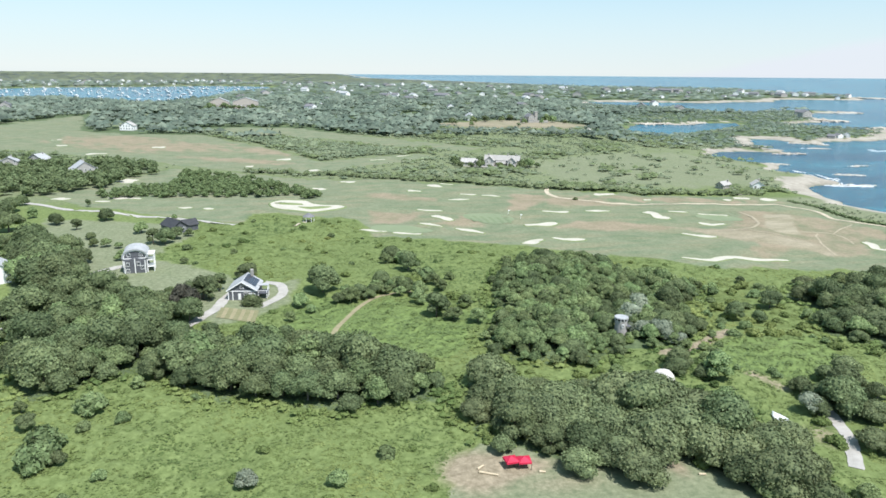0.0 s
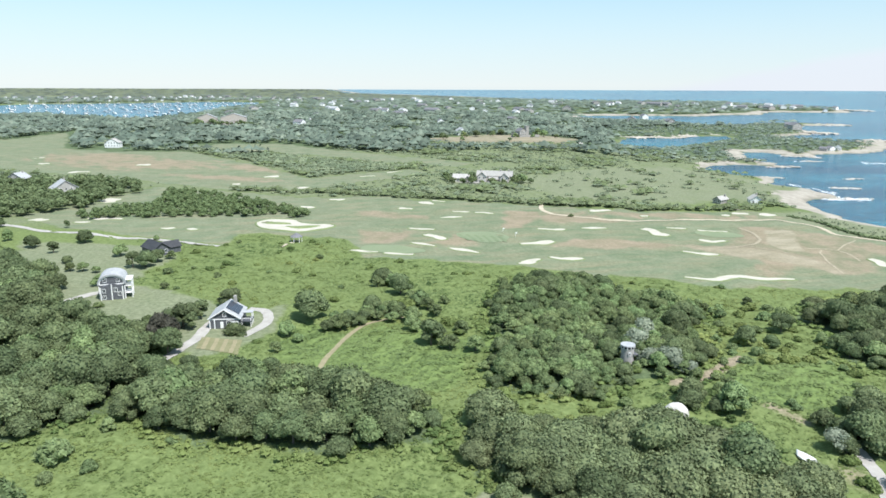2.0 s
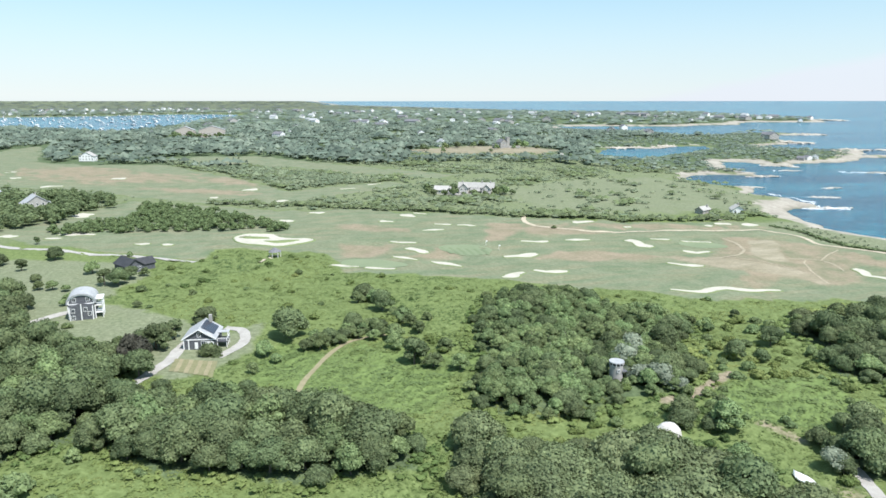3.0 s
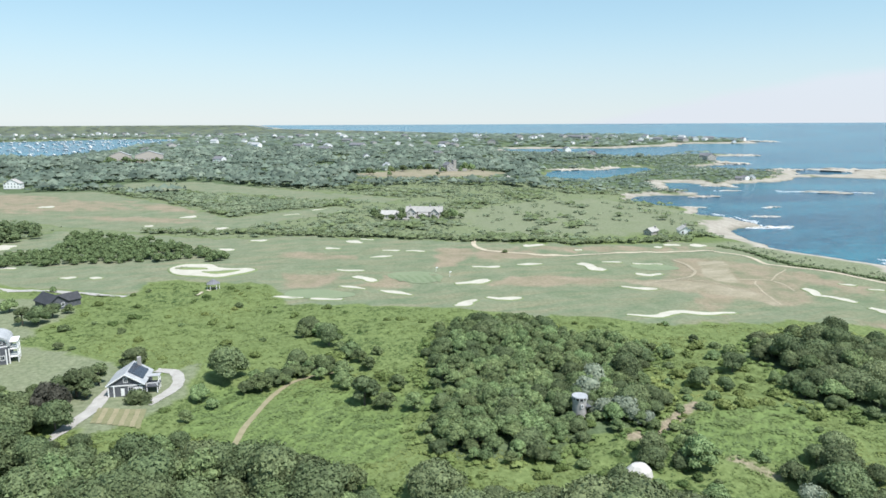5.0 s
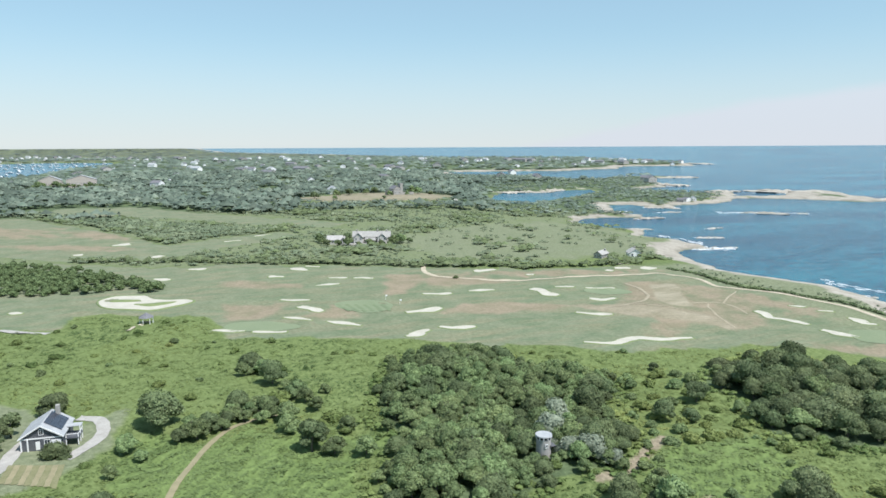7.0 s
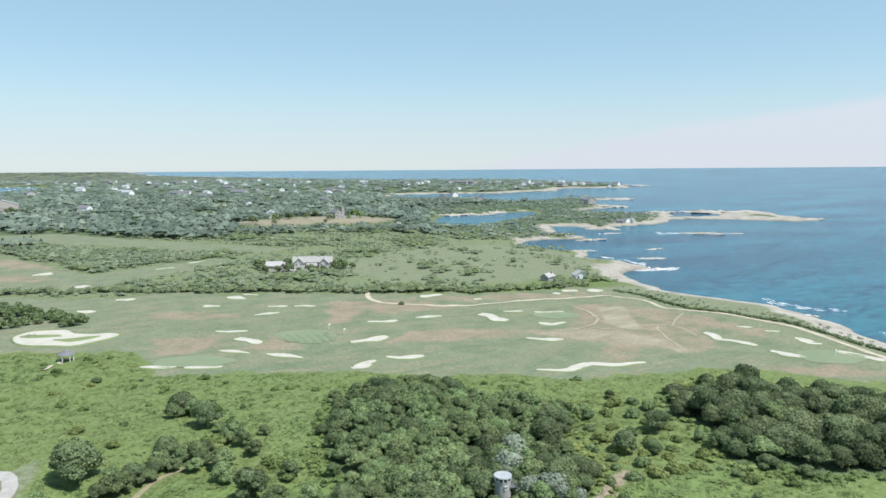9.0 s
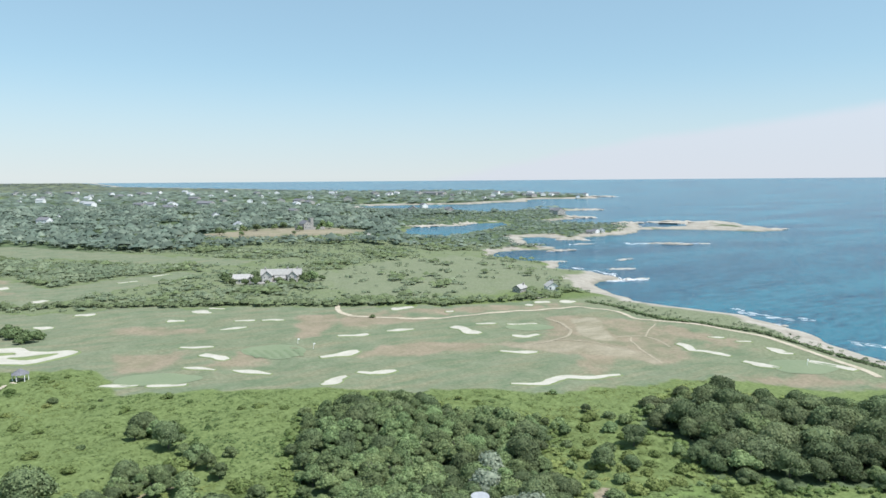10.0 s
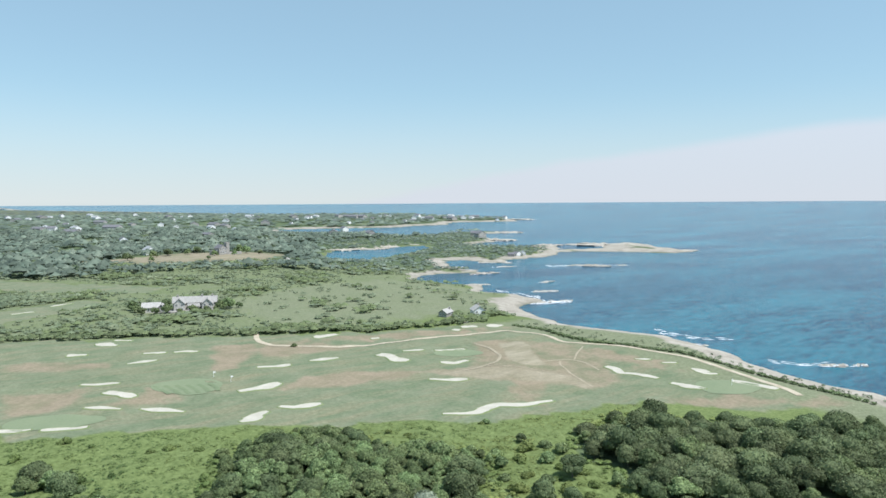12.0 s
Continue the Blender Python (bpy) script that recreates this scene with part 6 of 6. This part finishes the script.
for x, y, l, tn, lab in ((32.5, 99.4, 3.4, -28, "long bleached log lying on bare ground"), (31.6, 101.6, 1.6, 35, "short bleached log lying on bare ground"), (42.0, 98.6, 1.1, -20, "short bleached plank lying on the lawn"), (69, 92.5, 1.2, -15, "pale plank lying on the lawn")):
    ob = thing("log", (x, y, ground_at(x, y)), lab, "log", "", tn)
    bm = bmesh.new()
    bmesh.ops.create_cone(bm, cap_ends=True, segments=10, radius1=0.22, radius2=0.17, depth=l, matrix=Matrix.Translation((0, 0, 0.2)) @ Matrix.Rotation(radians(90), 4, "Y"))
    part("stem", bm, M_WOOD, ob)

# houses at the left, clubhouse, great house, mansion and beach houses
for x, y, tn, w, d, h, rh, wall, roof, lab in (
        (-188, 522, 10, 11, 9, 4.5, 3, M_SHINGLE_LIGHT, M_ROOF_PALE, "pale shingled house among trees"),
        (-172, 530, -20, 12, 9, 4.5, 3.5, M_SHINGLE_LIGHT, M_ROOF_PALE, "pale shingled house with a steep roof among trees"),
        (-130, 478, 25, 15, 12, 4.5, 5, M_SHINGLE_LIGHT, M_ROOF_PALE, "large pale house with a broad roof among trees"),
        (-93, 236, 20, 9, 10, 4.5, 3, M_WHITE, M_ROOF_PALE, "white house at the edge of the trees"),
        (-82, 196, 15, 8, 10, 3.2, 2.6, M_SHINGLE_LIGHT, M_ROOF, "grey shingled house beside a gravel drive"),
        (256, 371, -62, 5, 9, 2.4, 1.8, M_SHINGLE_LIGHT, M_SHINGLE_LIGHT, "low weathered shingle beach house"),
        (275, 365, -25, 7, 8, 2.6, 2.4, M_WHITE, M_SHINGLE_LIGHT, "white trimmed beach house behind the dunes")):
    house((x, y, ground_at(x, y)), tn, w, d, h, rh, wall, roof, lab, 1 if h < 4 else 2)
house((-172, 812, ground_at(-172, 812) + 1), -12, 15, 9, 4.6, 4.2, M_WHITE, M_SHINGLE_LIGHT, "pale clubhouse with a long roof and dormers", 2)
for x0, x1, y in ((-128, -98, 1200), (-92, -52, 1202)):
    gh = house(((x0 + x1) / 2, y, ground_at(x0, y) - 1), 0, x1 - x0, 16, 13, 6, M_BRICK, M_ROOF_PALE, "large pinkish brick institution with pale gables above the woods", 3)

g = ground_at(145, 481)
mn = thing("mansion", (145, 483, g), "long pale shingled mansion with terraces", "house", "", -22)
for i, (x0, x1, y0, y1, h, rh, turned) in enumerate(((-25, -15, -3, 4, 3.0, 2.4, 1), (-16, -12, -5, 2, 2.8, 2.0, 0), (-8, 17, -1, 7, 5.0, 3.0, 1), (-7, -1, -5, 3, 5.0, 2.8, 0), (9, 15, -6, 2, 4.6, 2.8, 0), (1, 7, -3.5, 0, 3.0, 1.2, 1))):
    w, d = (y1 - y0, x1 - x0) if turned else (x1 - x0, y1 - y0)
    wl, rf = gable_walls(w, d, h, rh), gable_roof(w, d, h, rh, 0.5)
    for bm in (wl, rf):
        if turned:
            bmesh.ops.rotate(bm, verts=bm.verts, cent=(0, 0, 0), matrix=Matrix.Rotation(radians(90), 3, "Z"))
        bmesh.ops.translate(bm, verts=bm.verts, vec=((x0 + x1) / 2, (y0 + y1) / 2, 0.004 * i))
    part("wing_wall", wl, M_STONE if i in (1, 5) else M_CREAM, mn)
    part("wing_roof", rf, M_SHINGLE_LIGHT, mn)
    for k in range(2 if not turned else 4):
        for r in range(2 if h > 4 else 1):
            window(mn, x0 + (x1 - x0) * (k + 0.5) / (2 if not turned else 4), y0 - 0.01, 1.5 + 2.4 * r, 0.9, 1.2)
part("terrace", boxed(-12, 20, -9, -3, -0.4, 0.8, bevel=0.1), M_STONE, mn)
part("link_wall", boxed(-12, -8, -1, 3, -0.3, 3.0), M_STONE, mn)
for x in (-6, 8, 14):
    part("chimney", boxed(x, x + 1, 2.5, 3.5, 5, 9.3, bevel=0.05), M_STONE, mn)

# tall trees in front of the great houses
for k in range(13):
    plant("small", -134 + 7.4 * k, 1184 + 5 * math.sin(k * 2.3), 0.95 + 0.4 * (k % 3 == 1), random.Random(700 + k))
# garden trees round the mansion
for u, v, s in ((-24, -9, 0.36), (-17, -11, 0.42), (-10, -12, 0.5), (-3, -13, 0.34), (4, -12, 0.46), (12, -12, 0.36), (19, -9, 0.5), (23, -3, 0.6), (-29, -2, 0.6), (-31, 5, 0.7), (-13, 9, 0.7), (24, 6, 0.7), (30, 0, 0.5), (-6, 12, 0.8), (10, 13, 0.7)):
    c, s_n = math.cos(radians(22)), math.sin(radians(22))
    plant("small", 145 + u * c + v * s_n, 483 - u * s_n + v * c, s * 1.5, random.Random(int(u * 13 + v + 500)))

g = ground_at(276, 785)
rn = thing("stone_tower", (274, 786, g), "ruined pale stone tower house on the hill", "tower", "", 10)
part("wall", gable_walls(10, 12, 8, 4), M_STONE, rn)
part("turret", boxed(5.2, 9.5, -4, 1, -1, 14, bevel=0.25), M_STONE, rn)
part("turret_cap", boxed(4.9, 9.8, -4.3, 1.3, 14, 14.7, bevel=0.1), M_STONE, rn)
part("low_wing", boxed(-12, -5.1, -3, 4, -1, 5, bevel=0.2), M_STONE, rn)
part("garden_wall", boxed(9.6, 26, -3, -2.2, -1, 2.6, bevel=0.1), M_STONE, rn)
part("roof", gable_roof(10, 12, 8, 4), M_ROOF, rn)
for x in (-3, 0, 3):
    for z in (3, 7):
        window(rn, x, -6.01, z, 1.2, 1.8)

rn.scale = (0.9, 0.9, 0.85)
for x, y, s in ((262, 770, 0.8), (285, 775, 0.7), (248, 812, 1.0), (262, 826, 0.9), (230, 822, 0.8), (214, 818, 1.0), (300, 800, 0.9), (312, 812, 1.0), (290, 826, 1.1), (200, 772, 0.5), (322, 796, 0.8), (246, 742, 0.4), (186, 806, 0.8)):
    plant("small", x, y, s * 1.2, random.Random(int(x + y)))

# far houses, copies of three plain kinds
rnd = random.Random(9)
far_kinds = [house((0, -60 * k, -420), 0, 12 + 2 * k, 16, 6, 4, m, r, lab, 2, True, "house", "far houses") for k, (m, r, lab) in enumerate((
    (M_WHITE, M_ROOF_PALE, "distant white house among trees"), (M_SHINGLE_LIGHT, M_ROOF, "distant grey shingled house among trees"), (M_WHITE, M_ROOF, "distant white house with a dark roof")))]
FAR_A = [(249, 1455), (543, 1713), (580, 1685), (661, 1832), (315, 1478), (455, 1670), (947, 2035), (1025, 2038), (1107, 2041), (1139, 1953), (1296, 2032), (1243, 1813), (1309, 1824),
         (1365, 1780), (1425, 1797), (1487, 1814), (1476, 1691), (659, 1115), (717, 1310), (617, 1172), (825, 1009), (869, 1077), (618, 695), (631, 697), (606, 692), (233, 906),
         (231, 2174), (319, 2403), (493, 2644), (646, 2686), (652, 2299), (853, 2161), (729, 1738), (196, 1495), (415, 2690)]
FAR_B = [(112, 1943), (213, 1465), (520, 1532), (115, 1560), (208, 1514), (956, 1945), (1359, 1958), (1547, 1734), (1439, 1880), (1106, 1952), (512, 2030), (435, 2244), (38, 1971),
         (-61, 1779), (240, 2471), (138, 2749), (919, 2298), (710, 2278), (-401, 1123), (30, 1122)]
def plain_house(k, w, d, wall, roof, lab):
    ob = thing("house", (0, -60 * k, -440), lab, "house", "town houses")
    part("wall", gable_walls(w, d, 6, 4), wall, ob)
    part("roof", gable_roof(w, d, 6, 4), roof, ob)
    return ob


town_kinds = [plain_house(5, 14, 18, M_WHITE, M_ROOF_PALE, "distant white town house near the harbour"), plain_house(6, 18, 30, M_SHINGLE_LIGHT, M_ROOF, "distant long grey town building near the harbour"),
              plain_house(7, 12, 14, M_WHITE, M_ROOF, "distant white house with a dark roof in the woods")]
POINT = [(720, 1700), (1050, 1660), (1230, 1700), (1330, 1800), (1560, 1740), (1600, 1900), (1300, 2100), (900, 2000)]
TOWN = [(-900, 2250), (-820, 2520), (-500, 2680), (-250, 2860), (-20, 2780), (20, 2500), (200, 2900), (-300, 3400), (-1100, 3000)]
WOODED = [(-300, 1250), (-40, 1150), (300, 1100), (560, 1250), (680, 1700), (900, 2100), (700, 2700), (0, 2500), (-40, 2000), (-180, 1600)]
for area, gap, sd in ((TOWN, 70, 31), (WOODED, 120, 32), (POINT, 85, 33)):
    for x, y in scatter(area, gap, sd, 0):
        if shore(np.array([x]), np.array([y]))[0] > 15:
            ob = copy_thing(rnd.choice(town_kinds), Matrix.Identity(4))
            ob.matrix_basis = pose(x, y, ground_at(x, y) + 1.5, 0, 0, rnd.uniform(-40, 60)) @ Matrix.Scale(rnd.uniform(0.55, 0.9), 4)

for x, y in FAR_A + FAR_B:
    s = 0.5 if y < 750 else rnd.uniform(0.75, 1.1) if y < 1200 else rnd.uniform(0.8, 1.2)
    ob = copy_thing(rnd.choice(far_kinds if y < 1200 else town_kinds), Matrix.Identity(4))
    lift = 0 if y < 1000 else 3
    ob.matrix_basis = pose(x, y, ground_at(x, y) + lift, 0, 0, rnd.uniform(-40, 60)) @ Matrix.Scale(s, 4)

# shore rocks and islets
ROCKS = []
for k in range(4):
    w = 1 + np.random.RandomState(600 + k).uniform(-0.3, 0.3, len(BALL_1[0]))
    ROCKS.append(sheet("rock", (BALL_1[0] * w[:, None]).tolist(), BALL_1[1].tolist(), M_ROCK))


def rock_shelf(x, y, rx, ry, h, seed, turn=0.0, surf=True):
    """A ledge of many broken rocks, awash with ragged foam between them where the sea breaks."""
    rs = np.random.RandomState(seed)
    bv, bf = BALL_1
    z = SEA + float(bowl(x, y))
    count = int(8 + min(20, rx * 0.7))
    ob = thing("rock_ledge", (x, y, z), "weathered rock ledge awash in the surf", "rock", "shore rocks", turn)
    for k in range(count):
        u, a, q = rs.uniform(0, 1) ** 0.6, rs.uniform(0, 6.283), rs.uniform(0.10, 0.3)
        stone = new("rock", ROCKS[rs.randint(len(ROCKS))])
        stone.parent = ob
        stone.matrix_basis = Matrix.Translation((rx * u * math.cos(a), ry * u * math.sin(a), 0)) @ Matrix.Diagonal((rx * q * 1.4, ry * q * 1.6, h * rs.uniform(0.35, 0.9), 1))
    if not surf:
        return tagged(ob, "pinkish rock ledge at the edge of still water", "rock", "shore rocks")
    verts, faces = [], []
    for k in range(count):
        u, a = rs.uniform(0.3, 1.15), rs.uniform(0, 6.283)
        n = 9
        cx, cy = rx * u * math.cos(a), ry * u * math.sin(a)
        fx, fy = rx * rs.uniform(0.04, 0.2), ry * rs.uniform(0.05, 0.22)
        base = len(verts)
        verts.append((cx, cy, 0.3))
        for i in range(n):
            t, r = i / n * 6.283, rs.uniform(0.4, 1.3)
            verts.append((cx + fx * r * math.cos(t), cy + fy * r * math.sin(t), 0.12))
        faces += [(base, base + 1 + i, base + 1 + (i + 1) % n) for i in range(n)]
    fo = new("surf_foam", sheet("surf_foam", verts, faces, M_FOAM))
    fo.matrix_basis = pose(x, y, z, 0, 0, turn)
    tagged(fo, "ragged white surf foam round a rock ledge", "foam", "surf", "stuff")
    return ob


def surf_line(pts, spread, count, length, seed):
    """Broken white water along a shore: many ragged drawn-out patches."""
    rs = np.random.RandomState(seed)
    verts, faces = [], []
    for k in range(count):
        i = rs.randint(len(pts) - 1)
        (ax, ay), (bx, by) = pts[i], pts[i + 1]
        run = math.hypot(bx - ax, by - ay)
        ux, uy = (bx - ax) / run, (by - ay) / run
        t, off = rs.rand() * run, rs.normal(0, spread)
        cx, cy = ax + ux * t - uy * off, ay + uy * t + ux * off
        fx, fy = length * rs.uniform(0.3, 1.3), length * rs.uniform(0.05, 0.22)
        base = len(verts)
        verts.append((cx, cy, SEA + 0.22))
        for j in range(11):
            a, r = j / 11 * 6.283, rs.uniform(0.35, 1.25)
            u, v = fx * r * math.cos(a), fy * r * math.sin(a)
            verts.append((cx + ux * u - uy * v, cy + uy * u + ux * v, SEA + 0.1))
        faces += [(base, base + 1 + j, base + 1 + (j + 1) % 11) for j in range(11)]
    return tagged(new("surf_foam", sheet("surf_foam", verts, faces, M_FOAM)), "broken white surf along the beach", "foam", "surf", "stuff")


surf_line([(381, 466), (380, 446), (380, 430), (376, 416), (368, 402)], 2.2, 50, 3.5, 201)
surf_line([(352, 397), (362, 398), (372, 395), (384, 392)], 2.6, 90, 3.6, 206)
surf_line([(338, 290), (335, 276), (338, 262), (346, 248)], 2.2, 34, 3.0, 202)
surf_line([(316, 214), (318, 200), (326, 192), (338, 186)], 1.8, 34, 2.4, 203)
surf_line([(560, 585), (590, 572), (625, 552)], 5.0, 26, 6.0, 205)

LEDGES = [(603, 560, 20, 8, 1.6), (584, 574, 6, 3, 0.8), (632, 545, 8, 4, 0.8), (455, 484, 9, 4, 0.7), (408, 440, 10, 4, 0.8), (330, 190, 6, 2.5, 0.8), (339, 184, 4, 2, 0.6), (319, 252, 6, 3, 0.7), (366, 398, 9, 4, 1.0), (381, 394, 5, 2.5, 0.8)]
LEDGES += [(395, 503, 9, 4, 1.0), (458, 570, 16, 5, 1.4), (545, 655, 18, 7, 1.5), (893, 770, 55, 30, 4.5), (870, 630, 30, 12, 2.2), (835, 985, 40, 22, 5), (800, 820, 30, 14, 3), (1040, 1180, 45, 16, 4), (1660, 1780, 50, 30, 4), (520, 610, 14, 5, 0.8), (470, 640, 12, 5, 0.8)]
for k, (x, y, rx, ry, h) in enumerate(LEDGES):
    rock_shelf(x, y, rx, ry, h, 200 + k, (k * 37) % 60 - 50)

for k, (x, y) in enumerate([(493, 933), (518, 935), (540, 925), (583, 945), (628, 968), (668, 980)]):
    rock_shelf(x, y, 26, 12, 3.0, 260 + k, (k * 31) % 50 - 30, False)

# sailing boats in the harbour
def sail_boat():
    ob = thing("sailing_boat", (0, 0, -430), "white sailing boat moored in the harbour", "boat", "harbour boats")
    bm = bmesh.new()
    rows = [[bm.verts.new(c) for c in ((-w, y, 1.3), (0, y, -0.4), (w, y, 1.3))] for y, w in ((-5, 1.0), (-2, 1.6), (1, 1.7), (4, 1.0), (6.5, 0.05))]
    for a, b in zip(rows, rows[1:]):
        for k in range(2):
            bm.faces.new((a[k], a[k + 1], b[k + 1], b[k]))
        bm.faces.new((a[0], b[0], b[2], a[2]))
    bm.faces.new(rows[0])
    part("hull", bm, M_WHITE, ob)
    part("cabin", boxed(-0.9, 0.9, -2, 2, 1.3, 2.2, bevel=0.1), M_WHITE, ob)
    part("mast", boxed(-0.1, 0.1, 0.8, 1.0, 1.2, 13), M_ROOF_PALE, ob)
    return ob


boat0 = sail_boat()
for x, y in scatter(HARBOUR, 41, 12, 25):
    ob = copy_thing(boat0, Matrix.Identity(4))
    ob.matrix_basis = pose(x, y, SEA + float(bowl(x, y)), 0, 0, rnd.uniform(20, 60)) @ Matrix.Scale(rnd.uniform(0.9, 1.8), 4)

# flags on the greens
for x, y in ((102.3, 313.9), (105.4, 304.4), (246, 190)):
    ob = thing("golf_flag", (x, y, ground_at(x, y)), "thin golf flagstick with a small pale flag", "flag", "golf flags")
    part("pole", boxed(-0.04, 0.04, -0.04, 0.04, -0.1, 2.3), M_WHITE, ob)
    part("flag", boxed(0.04, 0.75, -0.02, 0.02, 1.75, 2.25), M_WHITE, ob)

# the patterns that were copied are put away
for ks in list(KINDS.values()) + [far_kinds, town_kinds, [boat0]]:
    for ob in ks:
        for q in (*ob.children_recursive, ob):
            bpy.data.objects.remove(q)
